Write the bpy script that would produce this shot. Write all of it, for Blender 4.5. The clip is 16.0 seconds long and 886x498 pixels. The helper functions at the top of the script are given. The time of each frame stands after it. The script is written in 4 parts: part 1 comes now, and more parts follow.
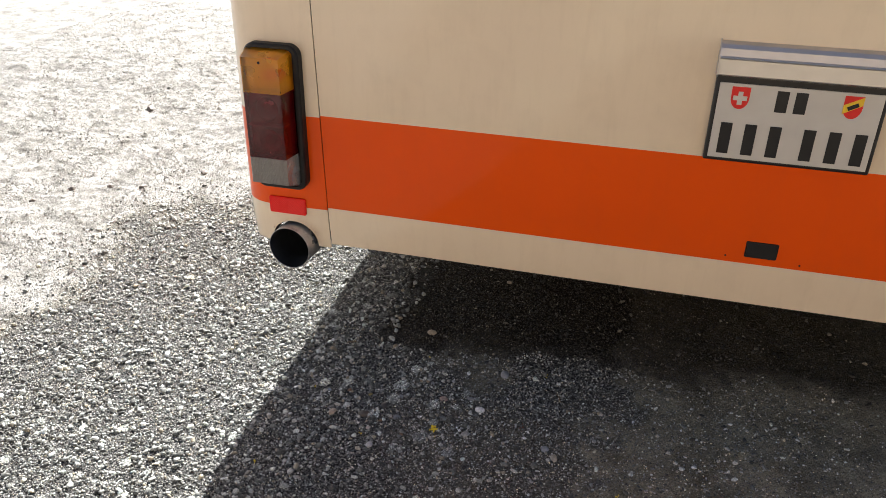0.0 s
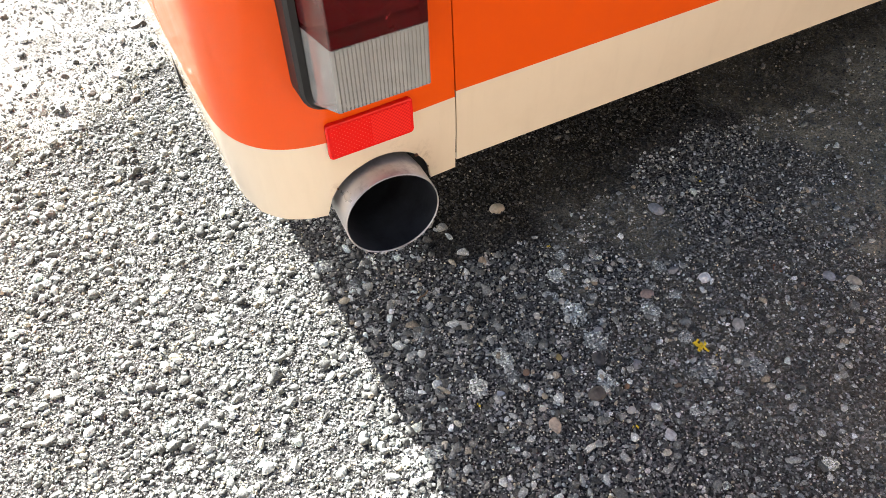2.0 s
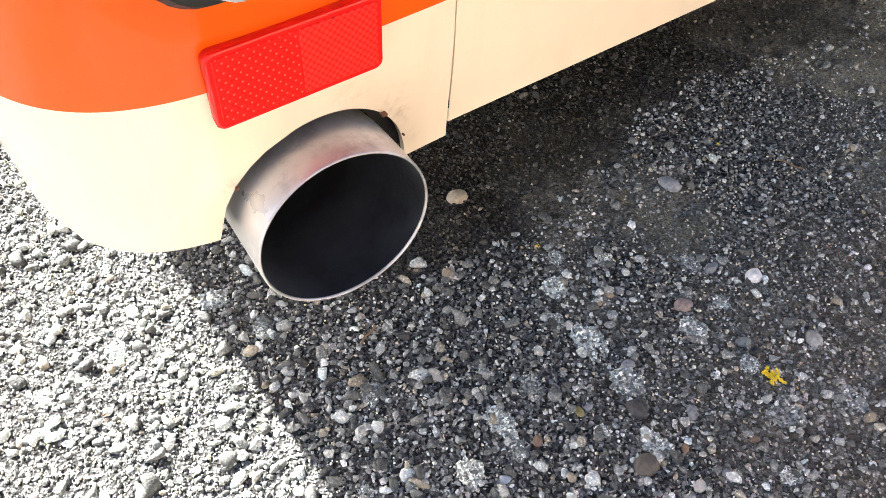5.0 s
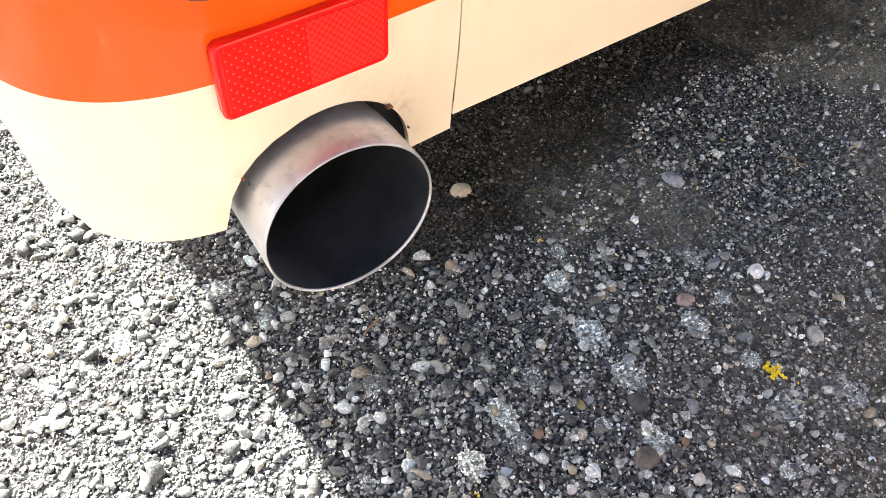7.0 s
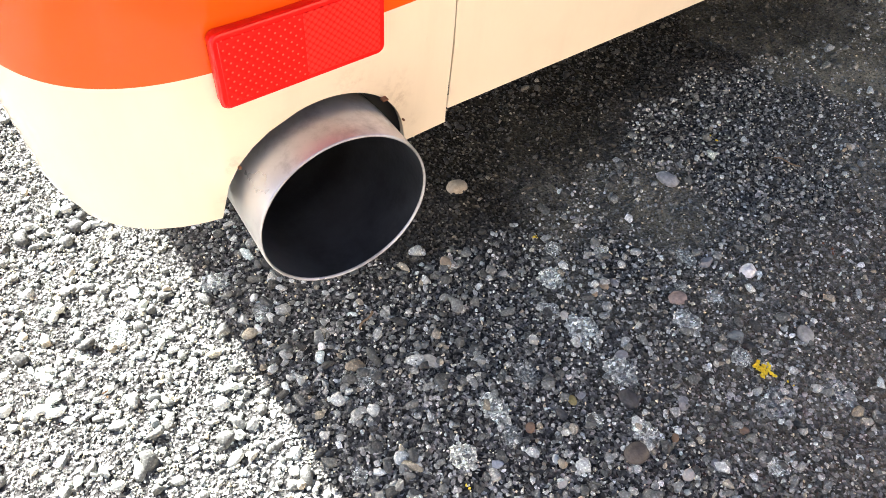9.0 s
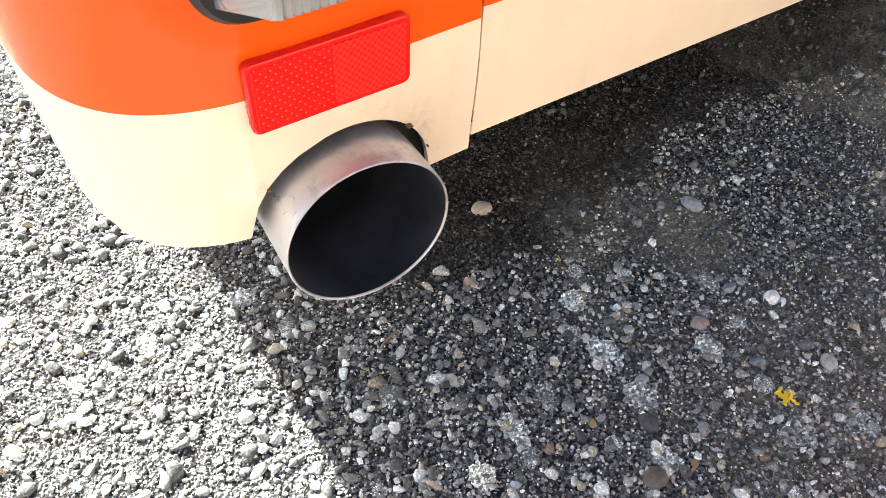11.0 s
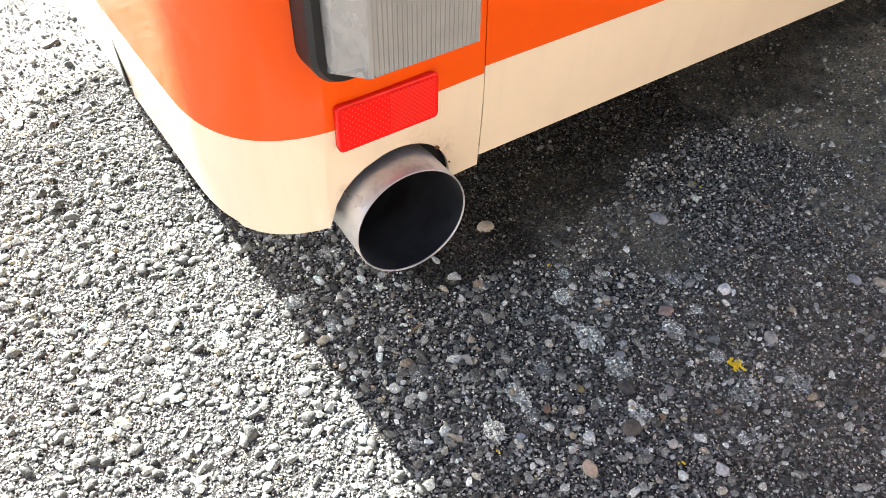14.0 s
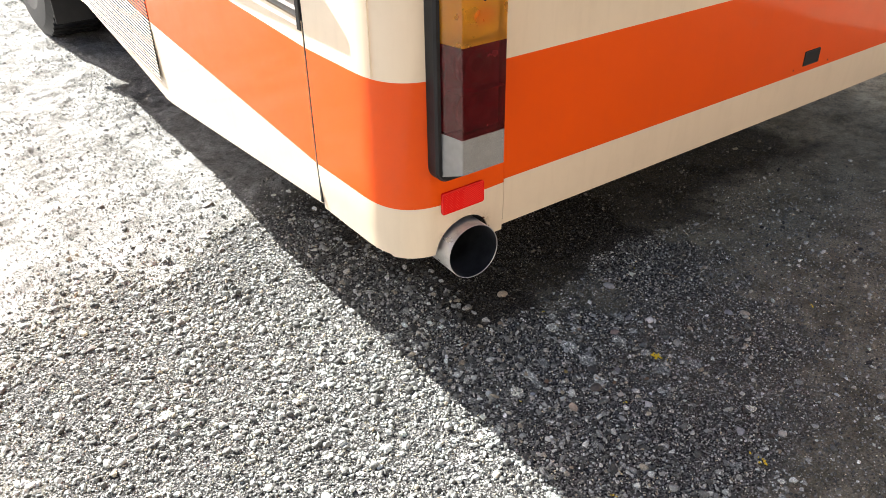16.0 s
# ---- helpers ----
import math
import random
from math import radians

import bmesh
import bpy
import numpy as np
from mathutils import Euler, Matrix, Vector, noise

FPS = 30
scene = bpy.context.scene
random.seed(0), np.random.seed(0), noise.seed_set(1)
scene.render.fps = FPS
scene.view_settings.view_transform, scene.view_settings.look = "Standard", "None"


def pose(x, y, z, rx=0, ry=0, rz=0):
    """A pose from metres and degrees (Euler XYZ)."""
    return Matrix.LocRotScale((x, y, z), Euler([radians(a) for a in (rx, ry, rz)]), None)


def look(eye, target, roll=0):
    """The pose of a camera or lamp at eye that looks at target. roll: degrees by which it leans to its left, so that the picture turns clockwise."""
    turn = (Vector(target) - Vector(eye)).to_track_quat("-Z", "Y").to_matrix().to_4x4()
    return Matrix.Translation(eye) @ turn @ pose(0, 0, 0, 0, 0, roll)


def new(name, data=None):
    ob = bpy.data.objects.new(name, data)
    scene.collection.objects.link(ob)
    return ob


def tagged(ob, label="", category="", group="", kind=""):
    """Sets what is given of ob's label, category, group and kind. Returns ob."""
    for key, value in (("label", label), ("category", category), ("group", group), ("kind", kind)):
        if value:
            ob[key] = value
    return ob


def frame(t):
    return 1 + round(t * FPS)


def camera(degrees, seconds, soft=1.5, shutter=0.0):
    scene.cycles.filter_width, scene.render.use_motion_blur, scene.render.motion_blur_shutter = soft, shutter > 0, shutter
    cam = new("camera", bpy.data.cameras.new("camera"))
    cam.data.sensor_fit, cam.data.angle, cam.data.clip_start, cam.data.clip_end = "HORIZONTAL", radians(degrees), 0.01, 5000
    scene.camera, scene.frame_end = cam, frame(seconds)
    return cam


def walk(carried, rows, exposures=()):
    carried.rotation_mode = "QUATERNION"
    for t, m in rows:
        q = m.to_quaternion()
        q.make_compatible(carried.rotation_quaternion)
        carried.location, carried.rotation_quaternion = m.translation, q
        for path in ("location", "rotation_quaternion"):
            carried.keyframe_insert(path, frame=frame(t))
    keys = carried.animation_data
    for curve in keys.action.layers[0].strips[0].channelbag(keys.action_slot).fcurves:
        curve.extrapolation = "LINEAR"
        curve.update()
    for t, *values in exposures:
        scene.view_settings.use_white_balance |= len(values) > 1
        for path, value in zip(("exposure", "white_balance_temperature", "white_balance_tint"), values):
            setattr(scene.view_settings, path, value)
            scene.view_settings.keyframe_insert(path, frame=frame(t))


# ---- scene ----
cam = camera(58.63, 16.0, soft=0.6)
PATH = [
    (0, (0.7069, -1.6131, 1.3066), (0.2653, 0.0919, 0.3591), 0.88),
    (0.5, (0.3270, -1.3885, 1.2330), (0.1033, 0.2794, 0.1522), 1.92),
    (1, (-0.0212, -1.1513, 1.2150), (0.2410, 0.3899, -0.0323), 2.17),
    (1.5, (-0.2317, -0.8434, 1.1180), (0.2753, 0.5026, -0.2716), 0.74),
    (2, (-0.3258, -0.6029, 0.9914), (0.2740, 0.5912, -0.4967), -2.07),
    (2.5, (-0.2969, -0.4213, 0.8319), (0.5087, 0.6998, -0.6152), 3.84),
    (3, (-0.2553, -0.3396, 0.7419), (0.6043, 0.7045, -0.7315), 5.33),
    (3.5, (-0.2463, -0.3092, 0.7128), (0.6112, 0.7036, -0.7835), 4.72),
    (4, (-0.2456, -0.3025, 0.7124), (0.5913, 0.7044, -0.7994), 4.01),
    (6.5, (-0.2453, -0.3065, 0.7159), (0.5588, 0.7050, -0.8106), 3.17),
    (7, (-0.2479, -0.3067, 0.7160), (0.5531, 0.6997, -0.8155), 3.44),
    (7.5, (-0.2479, -0.3087, 0.7177), (0.5536, 0.6917, -0.8175), 3.42),
    (8, (-0.2495, -0.3092, 0.7173), (0.5563, 0.6829, -0.8210), 4.09),
    (8.5, (-0.2488, -0.3103, 0.7165), (0.5600, 0.6801, -0.8212), 3.80),
    (9, (-0.2508, -0.3157, 0.7180), (0.5556, 0.6881, -0.8124), 4.39),
    (9.5, (-0.2529, -0.3195, 0.7279), (0.5345, 0.7309, -0.7810), 2.69),
    (12, (-0.2505, -0.3271, 0.7327), (0.5101, 0.7558, -0.7669), 3.36),
    (12.5, (-0.2608, -0.3394, 0.7434), (0.5057, 0.7561, -0.7440), 3.13),
    (13, (-0.2766, -0.3616, 0.7652), (0.5004, 0.7492, -0.7054), 3.23),
    (13.5, (-0.3181, -0.4088, 0.7950), (0.4755, 0.7234, -0.6501), 1.81),
    (14, (-0.3733, -0.4665, 0.8504), (0.4453, 0.6860, -0.5644), 1.16),
    (14.5, (-0.4451, -0.5438, 0.9254), (0.3993, 0.6489, -0.4400), 1.52),
    (15, (-0.5487, -0.7099, 1.0157), (0.3299, 0.5558, -0.2595), 0.21),
    (15.5, (-0.6920, -0.8864, 1.0961), (0.2332, 0.4524, -0.0665), 0.00),
    (16, (-0.8801, -1.0212, 1.1503), (0.1145, 0.3628, 0.1037), -1.07),
]
EXPOSURE = [(0, 1.92), (0.5, 2.12), (1.0, 2.35), (2.0, 2.75), (2.5, 2.82), (3.0, 3.1), (3.5, 3.45), (9, 3.41), (9.5, 3.35), (12.5, 3.35), (13.5, 3.2), (14.5, 2.9), (15.5, 2.64), (16, 2.34)]
walk(cam, [(t, look(eye, target, roll)) for t, eye, target, roll in PATH], EXPOSURE)

# ---------------------------------------------------------------- light
SUN_DIR = Vector((0.295, -1.40, -1.0)).normalized()   # the way the sunlight travels
world = bpy.data.worlds.new("world")
scene.world = world
world.use_nodes = True
wn = world.node_tree.nodes
sky = wn.new("ShaderNodeTexSky")
sky.sky_type = "NISHITA"
sky.sun_disc = False
sky.air_density, sky.dust_density, sky.ozone_density = 0.6, 3.5, 0.2
sky.sun_elevation = math.asin(-SUN_DIR.z)
sky.sun_rotation = math.atan2(-SUN_DIR.x, -SUN_DIR.y)
wn["Background"].inputs["Strength"].default_value = 0.061
world.node_tree.links.new(sky.outputs[0], wn["Background"].inputs["Color"])
sun = new("sun", bpy.data.lights.new("sun", "SUN"))
sun.data.energy, sun.data.angle, sun.data.color = 5.0, radians(0.53), (1.0, 0.99, 0.97)
sun.matrix_world = look((-2, 20, 8), Vector((-2, 20, 8)) + SUN_DIR)


# ---------------------------------------------------------------- materials
def mat(name, color, rough=0.5, metal=0.0, coat=0.0, spec=0.5, trans=0.0, vary=0.0, vscale=8.0, bump=0.0, bscale=200.0,
        stain=None, stain_scale=6.0, stain_at=(0.62, 0.8), coat_rough=0.06, rvary=0.0, bdist=0.001, streak=None, spots=()):
    m = bpy.data.materials.new(name)
    m.use_nodes = True
    nt = m.node_tree
    n, l = nt.nodes, nt.links
    b = n["Principled BSDF"]
    b.inputs["Roughness"].default_value = rough
    b.inputs["Metallic"].default_value = metal
    b.inputs["Coat Weight"].default_value = coat
    b.inputs["Coat Roughness"].default_value = coat_rough
    b.inputs["Specular IOR Level"].default_value = spec
    b.inputs["Transmission Weight"].default_value = trans
    b.inputs["Base Color"].default_value = (*color, 1)
    tc = n.new("ShaderNodeTexCoord")
    out = None
    if vary:
        no = n.new("ShaderNodeTexNoise")
        no.inputs["Scale"].default_value, no.inputs["Detail"].default_value = vscale, 7
        l.new(tc.outputs["Object"], no.inputs["Vector"])
        r = n.new("ShaderNodeValToRGB")
        e = r.color_ramp.elements
        e[0].position, e[1].position = 0.3, 0.7
        e[0].color = (*[c * (1 - vary) for c in color], 1)
        e[1].color = (*[min(1, c * (1 + vary)) for c in color], 1)
        l.new(no.outputs["Fac"], r.inputs[0])
        out = r.outputs[0]
    if stain:
        ns = n.new("ShaderNodeTexNoise")
        ns.inputs["Scale"].default_value, ns.inputs["Detail"].default_value = stain_scale, 9
        ns.inputs["Roughness"].default_value = 0.7
        l.new(tc.outputs["Object"], ns.inputs["Vector"])
        rs = n.new("ShaderNodeValToRGB")
        e = rs.color_ramp.elements
        e[0].position, e[1].position = stain_at
        e[0].color, e[1].color = (0, 0, 0, 1), (1, 1, 1, 1)
        l.new(ns.outputs["Fac"], rs.inputs[0])
        mx = n.new("ShaderNodeMixRGB")
        l.new(rs.outputs[0], mx.inputs[0])
        if out:
            l.new(out, mx.inputs[1])
        else:
            mx.inputs[1].default_value = (*color, 1)
        mx.inputs[2].default_value = (*stain, 1)
        out = mx.outputs[0]
    if streak:      # thin upright runs of grime and a few specks
        mp = n.new("ShaderNodeMapping")
        mp.inputs["Scale"].default_value = (1, 1, 0.14)
        l.new(tc.outputs["Object"], mp.inputs[0])
        for vec, scale, lo, hi, most in ((mp.outputs[0], 34, 0.50, 0.80, 0.15), (tc.outputs["Object"], 150, 0.70, 0.76, 0.35), (tc.outputs["Object"], 7, 0.5, 0.75, 0.16)):
            ng = n.new("ShaderNodeTexNoise")
            ng.inputs["Scale"].default_value, ng.inputs["Detail"].default_value, ng.inputs["Roughness"].default_value = scale, 6, 0.65
            l.new(vec, ng.inputs["Vector"])
            mr = n.new("ShaderNodeMapRange")
            mr.inputs["From Min"].default_value, mr.inputs["From Max"].default_value, mr.inputs["To Max"].default_value = lo, hi, most
            l.new(ng.outputs["Fac"], mr.inputs["Value"])
            mg = n.new("ShaderNodeMixRGB")
            l.new(mr.outputs[0], mg.inputs[0])
            l.new(out, mg.inputs[1])
            mg.inputs[2].default_value = (*streak, 1)
            out = mg.outputs[0]
    for centre, reach, most in spots:      # rusty smudges with ragged edges
        far = n.new("ShaderNodeVectorMath")
        far.operation = "DISTANCE"
        far.inputs[1].default_value = centre
        l.new(tc.outputs["Object"], far.inputs[0])
        near = n.new("ShaderNodeMapRange")
        near.inputs["From Min"].default_value, near.inputs["From Max"].default_value = reach, reach * 0.15
        l.new(far.outputs["Value"], near.inputs["Value"])
        ragged = n.new("ShaderNodeTexNoise")
        ragged.inputs["Scale"].default_value, ragged.inputs["Detail"].default_value, ragged.inputs["Roughness"].default_value = 190, 7, 0.7
        l.new(tc.outputs["Object"], ragged.inputs["Vector"])
        edge = n.new("ShaderNodeMapRange")
        edge.inputs["From Min"].default_value, edge.inputs["From Max"].default_value = 0.46, 0.68
        l.new(ragged.outputs["Fac"], edge.inputs["Value"])
        amount = n.new("ShaderNodeMath")
        amount.operation = "MULTIPLY"
        l.new(near.outputs[0], amount.inputs[0])
        l.new(edge.outputs[0], amount.inputs[1])
        least = n.new("ShaderNodeMath")
        least.operation = "MULTIPLY"
        l.new(amount.outputs[0], least.inputs[0])
        least.inputs[1].default_value = most
        ms = n.new("ShaderNodeMixRGB")
        l.new(least.outputs[0], ms.inputs[0])
        l.new(out, ms.inputs[1])
        ms.inputs[2].default_value = (0.22, 0.10, 0.045, 1)
        out = ms.outputs[0]
    if out:
        l.new(out, b.inputs["Base Color"])
    if rvary:
        nr = n.new("ShaderNodeTexNoise")
        nr.inputs["Scale"].default_value, nr.inputs["Detail"].default_value = 22, 6
        l.new(tc.outputs["Object"], nr.inputs["Vector"])
        mr = n.new("ShaderNodeMapRange")
        mr.inputs["From Min"].default_value, mr.inputs["From Max"].default_value = 0.3, 0.7
        mr.inputs["To Min"].default_value, mr.inputs["To Max"].default_value = max(0, rough - rvary), rough + rvary
        l.new(nr.outputs["Fac"], mr.inputs["Value"])
        l.new(mr.outputs[0], b.inputs["Roughness"])
    if bump:
        nb = n.new("ShaderNodeTexNoise")
        nb.inputs["Scale"].default_value, nb.inputs["Detail"].default_value = bscale, 5
        l.new(tc.outputs["Object"], nb.inputs["Vector"])
        bp = n.new("ShaderNodeBump")
        bp.inputs["Strength"].default_value, bp.inputs["Distance"].default_value = bump, bdist
        l.new(nb.outputs["Fac"], bp.inputs["Height"])
        l.new(bp.outputs[0], b.inputs["Normal"])
    return m


CREAM = mat("cream_paint", (0.765, 0.635, 0.465), 0.35, coat=1.0, coat_rough=0.06, spec=0.12, streak=(0.46, 0.35, 0.23), vary=0.02, vscale=4, bump=0.02, bscale=9, bdist=0.004, rvary=0.03,
            spots=(((-0.150, -0.006, 0.408), 0.010, 0.6), ((-0.156, -0.006, 0.378), 0.014, 0.55), ((-0.041, -0.005, 0.404), 0.014, 0.45), ((-0.045, -0.005, 0.418), 0.020, 0.22),
                   ((-0.075, -0.006, 0.436), 0.018, 0.2), ((-0.03, -0.004, 0.383), 0.012, 0.3)))
ORANGE = mat("orange_paint", (0.78, 0.088, 0.004), 0.35, coat=0.4, coat_rough=0.06, spec=0.06, streak=(0.62, 0.09, 0.015), vary=0.03, vscale=4, bump=0.02, bscale=9, bdist=0.004, rvary=0.03)
GAP = mat("dark_gap", (0.008, 0.008, 0.008), 0.8, vary=0.3, vscale=40)
RUBBER = mat("black_rubber", (0.012, 0.012, 0.013), 0.5, spec=0.3, vary=0.25, vscale=30, bump=0.2, bscale=300)
CHASSIS = mat("chassis_black", (0.02, 0.019, 0.018), 0.8, vary=0.4, vscale=9, bump=0.4, bscale=50)
CHROME = mat("brushed_aluminium", (0.60, 0.59, 0.575), 0.5, metal=1.0, vary=0.03, vscale=30)
STEEL = mat("exhaust_steel", (0.56, 0.545, 0.53), 0.36, metal=0.65, vary=0.24, vscale=18, bump=0.2, bscale=160,
            stain=(0.27, 0.24, 0.225), stain_scale=22, stain_at=(0.50, 0.72), rvary=0.14)
SOOT = mat("soot", (0.017, 0.0178, 0.020), 0.5, spec=0.4, vary=0.6, vscale=30, bump=0.3, bscale=220, stain=(0.045, 0.047, 0.053), stain_scale=14,
           stain_at=(0.45, 0.75))
AMBER = mat("amber_plastic", (0.98, 0.42, 0.008), 0.30, trans=0.9, coat=0.0, spec=0.3, vary=0.06, vscale=60, rvary=0.06)
RED_L = mat("dark_red_plastic", (0.40, 0.004, 0.010), 0.2, trans=0.9, coat=0.0, spec=0.12, vary=0.25, vscale=50, rvary=0.08)
CLEAR = mat("clear_plastic", (0.60, 0.59, 0.56), 0.14, trans=0.65, coat=0.3, vary=0.1, vscale=50, rvary=0.08)
BOWL = mat("lamp_bowl_grey", (0.42, 0.40, 0.37), 0.45, vary=0.3, vscale=25)
BULB = mat("orange_bulb_glow", (0.95, 0.36, 0.02), 0.4, vary=0.1, vscale=60)
BOWL_D = mat("lamp_bowl_dark", (0.16, 0.15, 0.15), 0.5, vary=0.3, vscale=25)
PLATE_W = mat("plate_white", (0.56, 0.535, 0.49), 0.35, vary=0.04, vscale=20, rvary=0.06)
PLATE_K = mat("plate_black", (0.012, 0.012, 0.014), 0.35, vary=0.2, vscale=60)
SHIELD_R = mat("shield_red", (0.70, 0.02, 0.015), 0.35, vary=0.08, vscale=80)
SHIELD_Y = mat("shield_yellow", (0.80, 0.52, 0.03), 0.35, vary=0.08, vscale=80)
RUST = mat("rust_brown", (0.16, 0.065, 0.03), 0.85, vary=0.4, vscale=120, bump=0.4, bscale=600)
LEAF_Y = mat("yellow_petal", (0.92, 0.66, 0.04), 0.6, vary=0.2, vscale=120, bump=0.3, bscale=500)
TWIG = mat("dry_twig", (0.24, 0.16, 0.09), 0.8, vary=0.3, vscale=100, bump=0.4, bscale=500)
# Tone of the added wall, set for the warm light it throws back.
BOUNCE = mat("warm_bounce", (0.205, 0.155, 0.107), 0.9, vary=0.08, vscale=1.5, bump=0.3, bscale=40)


def heat_and_shade_tint(m):
    """Straw, brown and violet annealing colours in rings along the tailpipe, broken up by soot; shade is painted in
    towards the cut-out.
    """
    n, l = m.node_tree.nodes, m.node_tree.links
    b = n["Principled BSDF"]
    src = b.inputs["Base Color"].links[0].from_socket
    tc = n.new("ShaderNodeTexCoord")
    no = n.new("ShaderNodeTexNoise")
    no.inputs["Scale"].default_value, no.inputs["Detail"].default_value = 30, 6
    l.new(tc.outputs["Object"], no.inputs["Vector"])
    sep = n.new("ShaderNodeSeparateXYZ")
    l.new(tc.outputs["Object"], sep.inputs[0])
    add = n.new("ShaderNodeMath")
    add.operation = "MULTIPLY_ADD"
    l.new(no.outputs["Fac"], add.inputs[0])
    add.inputs[1].default_value = 0.022
    l.new(sep.outputs["Y"], add.inputs[2])
    mr = n.new("ShaderNodeMapRange")
    mr.inputs["From Min"].default_value, mr.inputs["From Max"].default_value = -0.030, 0.030
    l.new(add.outputs[0], mr.inputs["Value"])
    r = n.new("ShaderNodeValToRGB")
    e = r.color_ramp.elements
    e[0].color, e[1].color = (0.92, 0.90, 0.90, 1), (0.30, 0.31, 0.34, 1)
    for p, c in ((0.20, (0.90, 0.85, 0.87)), (0.32, (0.95, 0.91, 0.88)), (0.50, (0.93, 0.92, 0.90)), (0.72, (0.66, 0.65, 0.63))):
        e.new(p).color = (*c, 1)
    l.new(mr.outputs[0], r.inputs[0])
    mu = n.new("ShaderNodeMixRGB")
    mu.blend_type = "MULTIPLY"
    mu.inputs[0].default_value = 0.6
    l.new(src, mu.inputs[1])
    l.new(r.outputs[0], mu.inputs[2])
    l.new(mu.outputs[0], b.inputs["Base Color"])


heat_and_shade_tint(STEEL)


def reflector_material(name, scale, turn, dark, lit, near=0.12, far=0.5):
    """Red moulded plastic with a field of fine prisms."""
    m = mat(name, lit, 0.25, coat=0.1, spec=0.3)
    nt = m.node_tree
    n, l = nt.nodes, nt.links
    tc = n.new("ShaderNodeTexCoord")
    mp = n.new("ShaderNodeMapping")
    mp.inputs["Rotation"].default_value = (0, radians(turn), 0)
    mp.inputs["Scale"].default_value = (1, 0.02, 1)
    l.new(tc.outputs["Object"], mp.inputs[0])
    vo = n.new("ShaderNodeTexVoronoi")
    vo.inputs["Scale"].default_value, vo.inputs["Randomness"].default_value = scale, 0.0
    l.new(mp.outputs[0], vo.inputs["Vector"])
    r = n.new("ShaderNodeValToRGB")
    e = r.color_ramp.elements
    e[0].position, e[0].color = near, (*lit, 1)
    e[1].position, e[1].color = far, (*dark, 1)
    l.new(vo.outputs["Distance"], r.inputs[0])
    l.new(r.outputs[0], n["Principled BSDF"].inputs["Base Color"])
    bp = n.new("ShaderNodeBump")
    bp.inputs["Strength"].default_value, bp.inputs["Distance"].default_value = 0.35, 0.0008
    l.new(vo.outputs["Distance"], bp.inputs["Height"])
    l.new(bp.outputs[0], n["Principled BSDF"].inputs["Normal"])
    return m


REFL_P = reflector_material("red_prisms", 340, 45, (0.66, 0.007, 0.005), (0.88, 0.03, 0.02), 0.3, 0.62)
REFL_A = reflector_material("red_dots", 260, 45, (0.78, 0.010, 0.007), (0.90, 0.10, 0.065), 0.08, 0.20)
REFL = mat("red_plastic_rim", (0.76, 0.010, 0.007), 0.25, coat=0.1, spec=0.3, vary=0.06, vscale=90)


